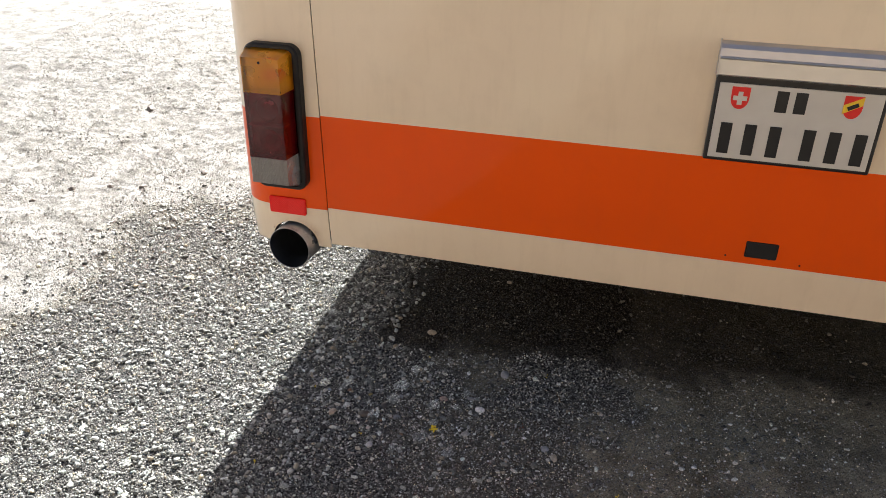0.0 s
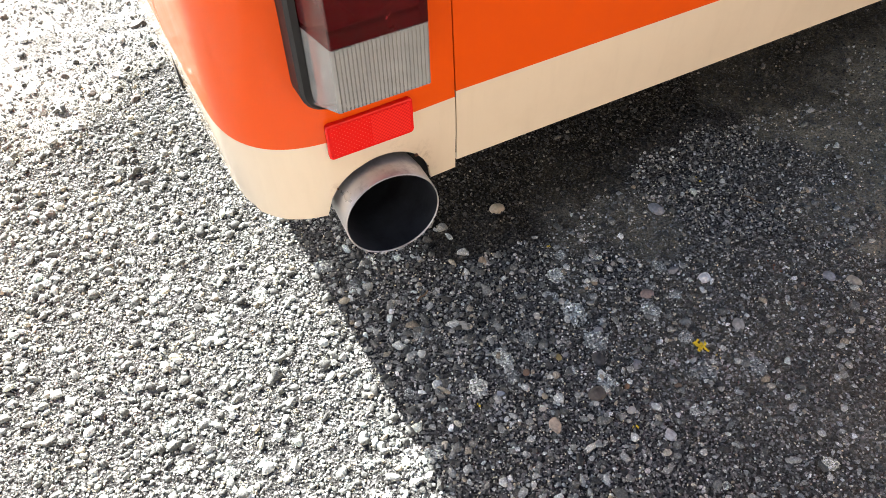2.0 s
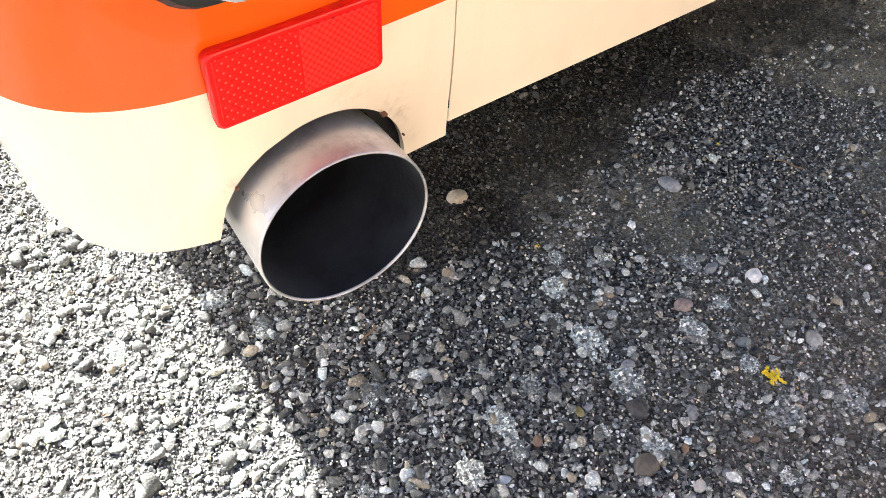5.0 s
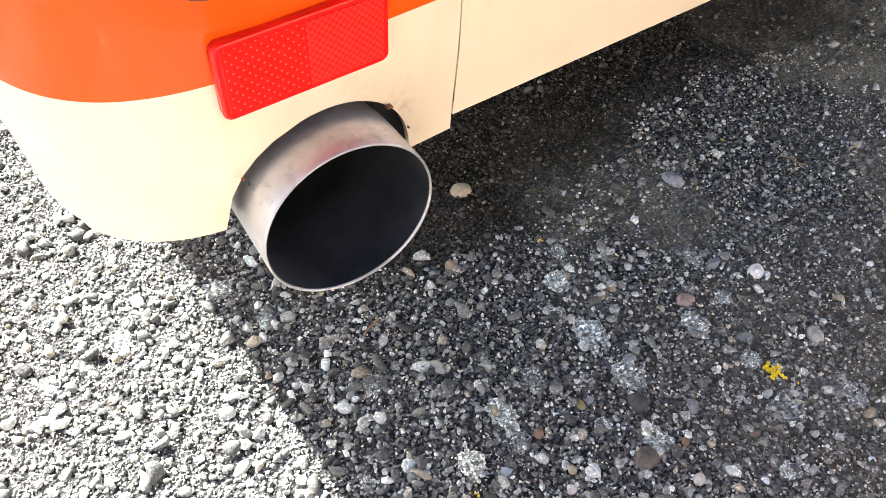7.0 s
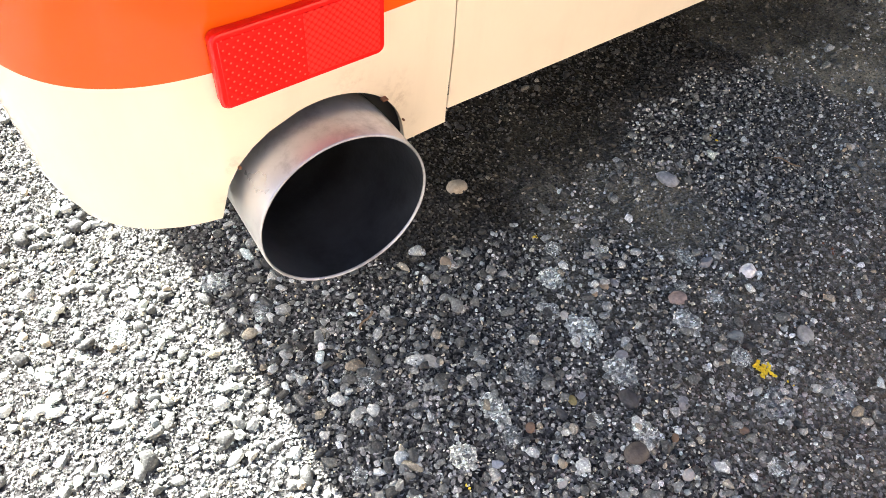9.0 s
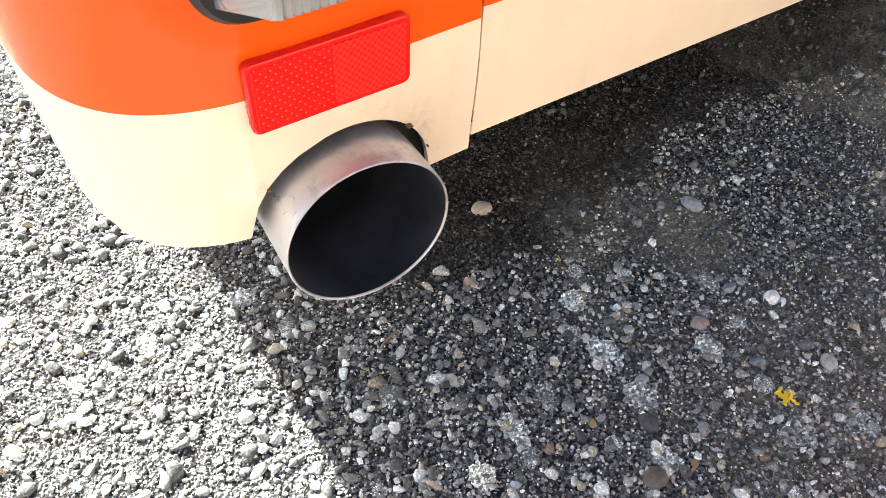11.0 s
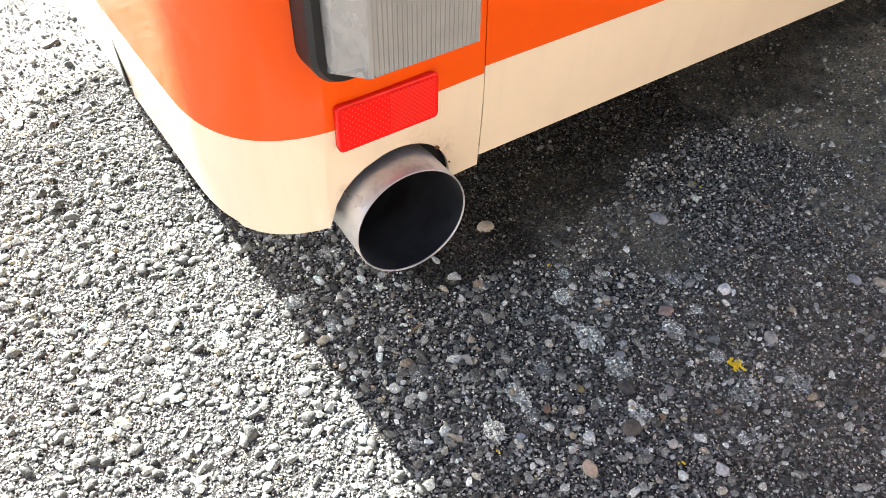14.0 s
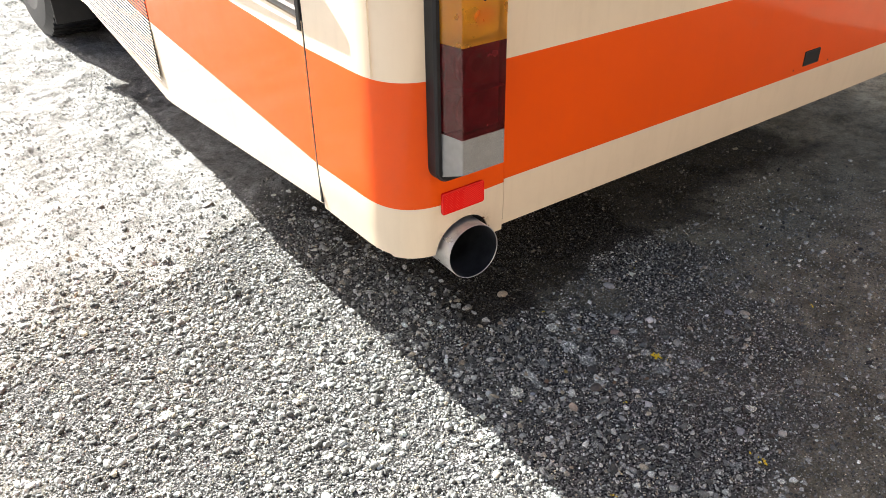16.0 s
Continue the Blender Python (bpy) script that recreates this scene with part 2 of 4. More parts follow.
def stone_material(name, stops, rough=0.6, spec=0.28, single=False, fine=2.6, grains=0.0):
    """Grit and pebbles: a grey of its own for each stone, with speckle and a rough skin."""
    m = bpy.data.materials.new(name)
    m.use_nodes = True
    n, l = m.node_tree.nodes, m.node_tree.links
    b = n["Principled BSDF"]
    b.inputs["Roughness"].default_value = rough
    b.inputs["Specular IOR Level"].default_value = spec
    g = n.new("ShaderNodeObjectInfo" if single else "ShaderNodeNewGeometry")
    r = n.new("ShaderNodeValToRGB")
    r.color_ramp.interpolation = "LINEAR"
    e = r.color_ramp.elements
    e[0].position, e[0].color = stops[0][0], (*stops[0][1], 1)
    e[1].position, e[1].color = stops[-1][0], (*stops[-1][1], 1)
    for p, c in stops[1:-1]:
        x = e.new(p)
        x.color = (*c, 1)
    l.new(g.outputs["Random" if single else "Random Per Island"], r.inputs[0])
    tc = n.new("ShaderNodeTexCoord")
    no = n.new("ShaderNodeTexNoise")
    no.inputs["Scale"].default_value, no.inputs["Detail"].default_value, no.inputs["Roughness"].default_value = fine if single else 420, 4, 0.7
    l.new(tc.outputs["Object"], no.inputs["Vector"])
    mr = n.new("ShaderNodeValToRGB")
    for p, v in ((0.5, 0.95), (0.60, 1.3), (0.66, 2.6)):
        mr.color_ramp.elements.new(p).color = (v, v, v, 1)
    mr.color_ramp.elements[0].position, mr.color_ramp.elements[0].color = 0.3, (0.55, 0.55, 0.55, 1)
    mr.color_ramp.elements[-1].color = (3.0, 3.0, 3.0, 1)
    l.new(no.outputs["Fac"], mr.inputs[0])
    mu = n.new("ShaderNodeMixRGB")
    mu.blend_type = "MULTIPLY"
    mu.inputs[0].default_value = 1
    l.new(r.outputs[0], mu.inputs[1])
    l.new(mr.outputs[0], mu.inputs[2])
    tone = mu.outputs[0]
    if grains:      # crystals and broken grains of their own tone
        bend = n.new("ShaderNodeMixRGB")
        bend.blend_type = "ADD"
        bend.inputs[0].default_value = 0.12
        l.new(tc.outputs["Object"], bend.inputs[1])
        l.new(no.outputs["Color"], bend.inputs[2])
        vo = n.new("ShaderNodeTexVoronoi")
        vo.inputs["Scale"].default_value = grains
        l.new(bend.outputs[0], vo.inputs["Vector"])
        sp = n.new("ShaderNodeSeparateColor")
        l.new(vo.outputs["Color"], sp.inputs[0])
        gr = n.new("ShaderNodeValToRGB")
        e = gr.color_ramp.elements
        e[0].position, e[0].color = 0.0, (0.30, 0.30, 0.31, 1)
        e[1].position, e[1].color = 1.0, (3.0, 3.0, 2.95, 1)
        for p, v in ((0.35, 0.62), (0.7, 1.15), (0.9, 1.7)):
            e.new(p).color = (v, v, v, 1)
        l.new(sp.outputs[0], gr.inputs[0])
        mg = n.new("ShaderNodeMixRGB")
        mg.blend_type = "MULTIPLY"
        mg.inputs[0].default_value = 1
        l.new(tone, mg.inputs[1])
        l.new(gr.outputs[0], mg.inputs[2])
        tone = mg.outputs[0]
    l.new(tone, b.inputs["Base Color"])
    bp = n.new("ShaderNodeBump")
    bp.inputs["Strength"].default_value, bp.inputs["Distance"].default_value = 0.7, 0.0015
    l.new(no.outputs["Fac"], bp.inputs["Height"])
    l.new(bp.outputs[0], b.inputs["Normal"])
    return m


GRIT = stone_material("asphalt_grit", [(0.0, (0.048, 0.047, 0.042)), (0.45, (0.154, 0.155, 0.138)), (0.75, (0.327, 0.330, 0.295)),
                                       (0.88, (0.574, 0.579, 0.513)), (0.95, (0.891, 0.784, 0.519)), (1.0, (0.900, 0.900, 0.890))], spec=0.25)
CHIP_GREYS = [(0.0, (0.054, 0.054, 0.050)), (0.30, (0.136, 0.139, 0.125)), (0.55, (0.244, 0.251, 0.230)), (0.74, (0.419, 0.434, 0.404)),
              (0.85, (0.672, 0.701, 0.657)), (0.92, (0.281, 0.241, 0.173)), (0.95, (0.541, 0.498, 0.377)), (0.975, (0.584, 0.661, 0.611)), (1.0, (0.900, 0.900, 0.890))]
CHIP = stone_material("grey_chippings", CHIP_GREYS)
CHIP_LOOSE = stone_material("loose_chippings", CHIP_GREYS, single=True)
BOWL_W = mat("lamp_bowl_pale", (0.80, 0.74, 0.62), 0.45, vary=0.2, vscale=40)
LUMP = stone_material("pale_chippings", [(0.0, (0.265, 0.256, 0.239)), (0.5, (0.424, 0.410, 0.384)), (0.85, (0.583, 0.563, 0.526)),
                                         (1.0, (0.850, 0.807, 0.725))])

# Much darker greys for the stones inside the dark zone.
BLACKISH = stone_material("blackish_stones", [(0.0, (0.014, 0.012, 0.010)), (0.5, (0.037, 0.034, 0.028)), (0.8, (0.081, 0.075, 0.061)), (0.94, (0.170, 0.155, 0.124)),
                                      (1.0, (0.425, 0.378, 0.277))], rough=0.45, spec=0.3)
WORN = stone_material("worn_stone", [(0.0, (0.223, 0.234, 0.218)), (0.4, (0.392, 0.409, 0.376)), (0.8, (0.572, 0.596, 0.542)), (1.0, (0.762, 0.767, 0.652))], single=True, fine=16.0, grains=7.0)
CRUMB = stone_material("dusty_crumbs", [(0.0, (0.10, 0.097, 0.087)), (0.2, (0.26, 0.255, 0.235)), (0.45, (0.40, 0.395, 0.37)), (0.8, (0.55, 0.545, 0.52)),
                                        (1.0, (0.65, 0.64, 0.62))], rough=0.9, spec=0.1)


def ground_material():
    """Worn asphalt: dark binder with fine grit, grey-brown dust lying in patches."""
    m = bpy.data.materials.new("worn_asphalt")
    m.use_nodes = True
    n, l = m.node_tree.nodes, m.node_tree.links
    b = n["Principled BSDF"]
    tc = n.new("ShaderNodeTexCoord")

    def noise_node(scale, detail=6, rough=0.6):
        x = n.new("ShaderNodeTexNoise")
        x.inputs["Scale"].default_value, x.inputs["Detail"].default_value, x.inputs["Roughness"].default_value = scale, detail, rough
        l.new(tc.outputs["Object"], x.inputs["Vector"])
        return x

    def ramp(src, stops):
        r = n.new("ShaderNodeValToRGB")
        e = r.color_ramp.elements
        e[0].position, e[0].color = stops[0][0], (*stops[0][1], 1)
        e[1].position, e[1].color = stops[-1][0], (*stops[-1][1], 1)
        for p, c in stops[1:-1]:
            e.new(p).color = (*c, 1)
        l.new(src, r.inputs[0])
        return r.outputs[0]

    vo = n.new("ShaderNodeTexVoronoi")
    vo.inputs["Scale"].default_value = 300
    l.new(tc.outputs["Object"], vo.inputs["Vector"])
    sep = n.new("ShaderNodeSeparateColor")
    l.new(vo.outputs["Color"], sep.inputs[0])
    grit = ramp(sep.outputs[0], [(0.0, (0.016, 0.0155, 0.015)), (0.4, (0.050, 0.049, 0.047)), (0.75, (0.14, 0.137, 0.132)), (0.93, (0.27, 0.262, 0.245)), (1.0, (0.50, 0.48, 0.45))])
    at = n.new("ShaderNodeAttribute")
    at.attribute_name = "dust"
    b.inputs["Specular IOR Level"].default_value = 0.06
    dust_c = ramp(noise_node(230, 8, 0.8).outputs["Fac"], [(0.32, (0.07, 0.067, 0.060)), (0.41, (0.25, 0.243, 0.222)), (0.50, (0.41, 0.402, 0.375)), (0.62, (0.62, 0.612, 0.58))])
    patchy = ramp(noise_node(8, 8, 0.7).outputs["Fac"], [(0.36, (0.5, 0.49, 0.47)), (0.58, (1.1, 1.1, 1.1))])
    film_c = ramp(noise_node(190, 8, 0.8).outputs["Fac"], [(0.34, (0.08, 0.072, 0.052)), (0.46, (0.335, 0.31, 0.225)), (0.62, (0.54, 0.50, 0.375))])
    soil = n.new("ShaderNodeAttribute")
    soil.attribute_name = "soil"
    kind = n.new("ShaderNodeMixRGB")
    l.new(soil.outputs["Fac"], kind.inputs[0])
    l.new(film_c, kind.inputs[1])
    l.new(dust_c, kind.inputs[2])
    blot = n.new("ShaderNodeMixRGB")
    blot.blend_type = "MULTIPLY"
    blot.inputs[0].default_value = 1
    l.new(kind.outputs[0], blot.inputs[1])
    l.new(patchy, blot.inputs[2])
    fine = noise_node(38, 6, 0.7)
    mul = n.new("ShaderNodeMath")
    mul.operation = "MULTIPLY"
    l.new(at.outputs["Fac"], mul.inputs[0])
    l.new(ramp(fine.outputs["Fac"], [(0.32, (0.45, 0.45, 0.45)), (0.55, (1, 1, 1))]), mul.inputs[1])
    mx = n.new("ShaderNodeMixRGB")
    l.new(mul.outputs[0], mx.inputs[0])
    # Inside the dark zone the grit takes a blackish brown ramp.
    zone_at = n.new("ShaderNodeAttribute")
    zone_at.attribute_name = "dark_zone"
    zone_mix = n.new("ShaderNodeMixRGB")
    l.new(zone_at.outputs["Fac"], zone_mix.inputs[0])
    l.new(grit, zone_mix.inputs[1])
    l.new(ramp(sep.outputs[1], [(0.0, (0.010, 0.009, 0.007)), (0.6, (0.032, 0.028, 0.021)), (0.92, (0.085, 0.074, 0.055)), (1.0, (0.22, 0.19, 0.14))]), zone_mix.inputs[2])
    l.new(zone_mix.outputs[0], mx.inputs[1])
    l.new(blot.outputs[0], mx.inputs[2])
    l.new(mx.outputs[0], b.inputs["Base Color"])
    l.new(ramp(noise_node(9, 6).outputs["Fac"], [(0.3, (0.7, 0.7, 0.7)), (0.7, (0.95, 0.95, 0.95))]), b.inputs["Roughness"])
    bp = n.new("ShaderNodeBump")
    bp.inputs["Strength"].default_value, bp.inputs["Distance"].default_value = 0.9, 0.003
    l.new(vo.outputs["Distance"], bp.inputs["Height"])
    bp2 = n.new("ShaderNodeBump")
    bp2.inputs["Strength"].default_value, bp2.inputs["Distance"].default_value = 0.8, 0.009
    l.new(fine.outputs["Fac"], bp2.inputs["Height"])
    l.new(bp.outputs[0], bp2.inputs["Normal"])
    bp3 = n.new("ShaderNodeBump")
    bp3.inputs["Distance"].default_value = 0.006
    l.new(mul.outputs[0], bp3.inputs["Strength"])
    l.new(noise_node(150, 9, 0.8).outputs["Fac"], bp3.inputs["Height"])
    l.new(bp2.outputs[0], bp3.inputs["Normal"])
    l.new(bp3.outputs[0], b.inputs["Normal"])
    return m


ASPHALT = ground_material()


# ---------------------------------------------------------------- building helpers
def mesh_from(name, verts, faces, mats, idx=None, smooth=True):
    me = bpy.data.meshes.new(name)
    me.from_pydata(verts, [], faces)
    for m in mats:
        me.materials.append(m)
    if idx is not None:
        me.polygons.foreach_set("material_index", idx)
    me.polygons.foreach_set("use_smooth", [smooth] * len(me.polygons))
    me.update()
    return me


def under(ob, parent):
    ob.parent = parent
    return ob


def part(name, bm, material, parent, label="", smooth=False):
    """Links a bmesh as one mesh under a thing or a part."""
    me = bpy.data.meshes.new(name)
    bm.to_mesh(me)
    bm.free()
    for m in material if isinstance(material, (list, tuple)) else [material]:
        me.materials.append(m)
    me.polygons.foreach_set("use_smooth", [smooth] * len(me.polygons))
    ob = new(name, me)
    if parent:
        ob.parent = parent
    return tagged(ob, label)


def box(x0, x1, y0, y1, z0, z1, bevel=0.0, seg=2):
    bm = bmesh.new()
    bmesh.ops.create_cube(bm, size=1, matrix=Matrix.LocRotScale(((x0 + x1) / 2, (y0 + y1) / 2, (z0 + z1) / 2), None, (x1 - x0, y1 - y0, z1 - z0)))
    if bevel:
        bmesh.ops.bevel(bm, geom=bm.edges[:], offset=bevel, segments=seg, affect="EDGES", profile=0.5)
    return bm


def outline(x0, x1, z0, z1, r, seg=5):
    """A rounded rectangle in x and z, counter-clockwise seen from behind the bus."""
    pts = []
    for cx, cz, a0 in ((x1 - r, z1 - r, 0), (x0 + r, z1 - r, 90), (x0 + r, z0 + r, 180), (x1 - r, z0 + r, 270)):
        for i in range(seg + 1):
            a = radians(a0 + 90 * i / seg)
            pts.append((cx + r * math.cos(a), cz + r * math.sin(a)))
    return pts


def loft(rings, cap=True):
    """Rings of equal length joined into a solid."""
    bm = bmesh.new()
    rows = [[bm.verts.new(p) for p in ring] for ring in rings]
    k = len(rows[0])
    for a, b in zip(rows, rows[1:]):
        for i in range(k):
            bm.faces.new((a[i], a[(i + 1) % k], b[(i + 1) % k], b[i]))
    if cap:
        bm.faces.new(rows[0][::-1])
        bm.faces.new(rows[-1])
    bmesh.ops.recalc_face_normals(bm, faces=bm.faces[:])
    return bm


def tube(center, axis, rings, seg=48, cap=False):
    """A turned part: rings of (distance along the axis, radius)."""
    q = Vector(axis).to_track_quat("Z", "Y").to_matrix()
    c = Vector(center)
    return loft([[c + q @ Vector((r * math.cos(2 * math.pi * i / seg), r * math.sin(2 * math.pi * i / seg), d)) for i in range(seg)]
                 for d, r in rings], cap)


# ---------------------------------------------------------------- ground
def ease(v):
    v = min(1.0, max(0.0, v))
    return v * v * (3 - 2 * v)


def mud(x, y):
    """Where trodden, dusty earth lies over the asphalt: away from the bus's corner, with a ragged edge."""
    p = Vector((x, y, 0.0))
    d = max(y - 0.86, -x - 0.95, 0.6 * (y - 0.86) + 0.6 * (-x - 0.62))
    if x > 0.1:
        d = min(d, y - 1.1)
    d += 0.55 * noise.noise(p * 0.8) * ease((math.hypot(x, y) - 1.5) / 1.5)
    return ease((d + 0.20 * noise.noise(p * 2.6 + Vector((7, 2, 0))) + 0.10 * noise.noise(p * 8)) / 0.16)


def dark_zone(x, y):
    """The ragged dark zone of ground under the engine, 0 to 1."""
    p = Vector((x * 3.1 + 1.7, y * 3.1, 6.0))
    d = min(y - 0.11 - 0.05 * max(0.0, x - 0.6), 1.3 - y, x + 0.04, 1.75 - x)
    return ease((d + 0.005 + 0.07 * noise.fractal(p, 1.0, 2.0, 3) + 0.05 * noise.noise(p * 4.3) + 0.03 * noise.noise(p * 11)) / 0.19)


def dusty(x, y):
    """How much fine dust lies over the grit, 0 to 1."""
    p = Vector((x * 2.3 + 4.1, y * 2.3 + 1.3, 0))
    patch = ease((x - 0.63 - 1.1 * max(0.0, -0.16 - y) + 0.30 * noise.fractal(p, 1.0, 2.0, 4) + 0.06 * noise.noise(p * 7)) / 0.11) if y < 0.7 else 0.0
    low = ease((0.16 - math.hypot(x - 0.36, 0.8 * (y - 0.13)) + 0.10 * noise.noise(p * 4)) / 0.12)
    behind = ease((-y - 0.42 + 0.3 * x - 0.1 + 0.16 * noise.noise(p * 2)) / 0.15) * ease((x - 0.05 + 0.5 * noise.noise(p * 0.5) * ease((-y - 0.6) / 0.5)) / 0.12)
    film = 0.30 * ease((x - 0.12 + 0.2 * noise.noise(p * 1.7)) / 0.3) * ease((0.12 - y + 0.2 * noise.noise(p * 1.3)) / 0.2)
    return max(max(film, patch, 0.6 * low, 0.85 * behind) * (1 - 0.80 * dark_zone(x, y)), 0.85 * mud(x, y))


def height(x, y):
    p = Vector((x, y, 0.0))
    far = ease((math.hypot(x - 0.2, y - 0.1) - 0.8) / 1.6)
    m = mud(x, y) if far > 0 or y > 0.5 or x < -0.5 else 0.0
    rough = 1 - 0.5 * m
    return (0.0028 * noise.noise(p * 9) + rough * (0.0034 * noise.noise(p * 31) + 0.0022 * noise.noise(p * 75)) + 0.007 * m * (1 + noise.noise(p * 14)) * (1.6 - m) + m * (0.006 * noise.noise(p * 23) + 0.005 * noise.noise(p * 47))
            + far * (0.014 * noise.noise(p * 2.3 + Vector((3, 1, 0))) + 0.010 * noise.noise(p * 6.5) + 0.009 * abs(noise.noise(p * 15)) + 0.004 * noise.noise(p * 34)))


def axis_steps(a, b, step, reach, grow=1.08):
    mid = list(np.arange(a, b + step / 2, step))
    low, high, s = [a], [mid[-1]], step
    while high[-1] < reach:
        s *= grow
        high.append(high[-1] + s)
        low.append(low[-1] - s)
    return low[:0:-1] + mid + high[1:]


def build_ground():
    xs, ys = axis_steps(-2.3, 1.4, 0.011, 400), axis_steps(-0.6, 2.6, 0.011, 400)
    verts = [(x, y, height(x, y)) for y in ys for x in xs]
    w = len(xs)
    faces = [(j * w + i, j * w + i + 1, (j + 1) * w + i + 1, (j + 1) * w + i) for j in range(len(ys) - 1) for i in range(w - 1)]
    me = mesh_from("ground", verts, faces, [ASPHALT])
    lay = me.attributes.new("dust", "FLOAT", "POINT")
    lay.data.foreach_set("value", [dusty(v[0], v[1]) for v in verts])
    lay = me.attributes.new("dark_zone", "FLOAT", "POINT")
    lay.data.foreach_set("value", [dark_zone(v[0], v[1]) for v in verts])
    lay = me.attributes.new("soil", "FLOAT", "POINT")
    lay.data.foreach_set("value", [mud(v[0], v[1]) for v in verts])
    ob = new("ground", me)
    tagged(ob, "worn dark asphalt yard with dust and exposed stone chippings", "ground", kind="structure")
    return ob


yard = build_ground()


# ---------------------------------------------------------------- loose and bedded grit
def rock_templates(sub, count, rng):
    if sub:
        bm = bmesh.new()
        bmesh.ops.create_icosphere(bm, subdivisions=sub, radius=1.0)
        v = np.array([p.co[:] for p in bm.verts])
        bm.verts.index_update()
        f = np.array([[p.index for p in q.verts] for q in bm.faces])
        bm.free()
    else:       # grains bedded to half their height
        v = np.array([(1, 0, -0.5), (0, 1, -0.5), (-1, 0, -0.5), (0, -1, -0.5), (0.3, 0.2, 0.8), (-0.35, -0.1, 0.7)], float)
        f = np.array([(0, 1, 4), (1, 5, 4), (1, 2, 5), (2, 3, 5), (3, 4, 5), (3, 0, 4)])
    out = []
    for _ in range(count):
        w = v.copy()
        for _ in range(7):      # flat breaks, as on crushed stone
            d = rng.normal(size=3)
            d /= np.linalg.norm(d)
            h = rng.uniform(0.38, 0.78)
            over = w @ d - h
            w -= np.clip(over, 0, None)[:, None] * d * 0.95
        w *= 1 + rng.normal(0, 0.07, (len(w), 1))
        out.append(w)
    return np.array(out), f


def scatter(name, xs, ys, radii, sub, material, rng, sink, label, flat=(0.55, 0.9), smooth=False, category="gravel", kind="stuff"):
    n = len(xs)
    temps, f = rock_templates(sub, 24, rng)
    pick = rng.integers(0, len(temps), n)
    v = temps[pick] * np.stack([rng.uniform(0.85, 1.35, n), rng.uniform(0.7, 1.0, n), rng.uniform(*flat, n)], 1)[:, None, :]
    tx, ty, tz = rng.normal(0, 0.25, n), rng.normal(0, 0.25, n), rng.uniform(0, 2 * np.pi, n)
    y, z = v[..., 1] * np.cos(tx)[:, None] - v[..., 2] * np.sin(tx)[:, None], v[..., 1] * np.sin(tx)[:, None] + v[..., 2] * np.cos(tx)[:, None]
    x, z = v[..., 0] * np.cos(ty)[:, None] + z * np.sin(ty)[:, None], -v[..., 0] * np.sin(ty)[:, None] + z * np.cos(ty)[:, None]
    x, y = x * np.cos(tz)[:, None] - y * np.sin(tz)[:, None], x * np.sin(tz)[:, None] + y * np.cos(tz)[:, None]
    v = np.stack([x, y, z], -1) * radii[:, None, None]
    base = np.array([height(a, b) for a, b in zip(xs, ys)])
    v += np.stack([xs, ys, base + radii * sink], 1)[:, None, :]
    k = v.shape[1]
    faces = (f[None] + (np.arange(n) * k)[:, None, None]).reshape(-1, 3)
    me = bpy.data.meshes.new(name)
    me.vertices.add(n * k)
    me.vertices.foreach_set("co", v.reshape(-1))
    me.loops.add(faces.size)
    me.loops.foreach_set("vertex_index", faces.reshape(-1).astype(np.int32))
    me.polygons.add(len(faces))
    me.polygons.foreach_set("loop_start", np.arange(0, faces.size, 3, dtype=np.int32))
    me.polygons.foreach_set("loop_total", np.full(len(faces), 3, np.int32))
    me.polygons.foreach_set("use_smooth", np.full(len(faces), smooth))
    me.materials.append(material)
    me.update(calc_edges=True)
    me.validate()
    return tagged(new(name, me), label, category, kind=kind)


rng = np.random.default_rng(7)


def core(x, y, wide):
    """1 round the corner of the bus, falling to 0 over the given width."""
    dx, dy = max(-0.55 - x, x - 0.95, 0.0), max(-0.50 - y, y - 0.55, 0.0)
    return 1 - ease(math.hypot(dx, dy) / wide)


def spread(n, wide, keep=0.85):
    x, y, u = rng.uniform(-0.55 - wide, 0.95 + wide, n), rng.uniform(-0.5 - min(wide, 0.25), 0.55 + wide, n), rng.uniform(0, 1, n)
    ok = np.array([c < core(a, b, wide) * (1 - keep * dusty(a, b)) for a, b, c in zip(x, y, u)])
    return x[ok], y[ok]


def clumps(n, wide):
    """Crumbled patches of paler stone: grains crowded round scattered centres."""
    cx, cy = spread(n, wide)
    k = rng.integers(7, 16, len(cx))
    x, y = np.repeat(cx, k), np.repeat(cy, k)
    r = np.repeat(rng.uniform(0.006, 0.013, len(cx)), k)
    return x + rng.normal(0, 1, len(x)) * r * 0.7, y + rng.normal(0, 1, len(x)) * r * 0.7


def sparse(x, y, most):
    """Thins the stones under the tail, which deepens the shade there; fine dirt shows between."""
    keep = np.array([1 - most * dark_zone(a, b) for a, b in zip(x, y)])
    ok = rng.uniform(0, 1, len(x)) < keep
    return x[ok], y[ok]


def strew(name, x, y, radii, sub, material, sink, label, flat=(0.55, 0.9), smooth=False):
    """One kind of stone over the yard; those in the dark zone are a set of their own, coloured blackish."""
    in_zone = np.array([dark_zone(a, b) > 0.42 for a, b in zip(x, y)])
    scatter(name, x[~in_zone], y[~in_zone], radii[~in_zone], sub, material, rng, sink, label, flat, smooth)
    scatter("blackish_" + name, x[in_zone], y[in_zone], radii[in_zone], sub, BLACKISH, rng, sink, "blackish stones bedded in the dark patch of asphalt", flat, smooth)


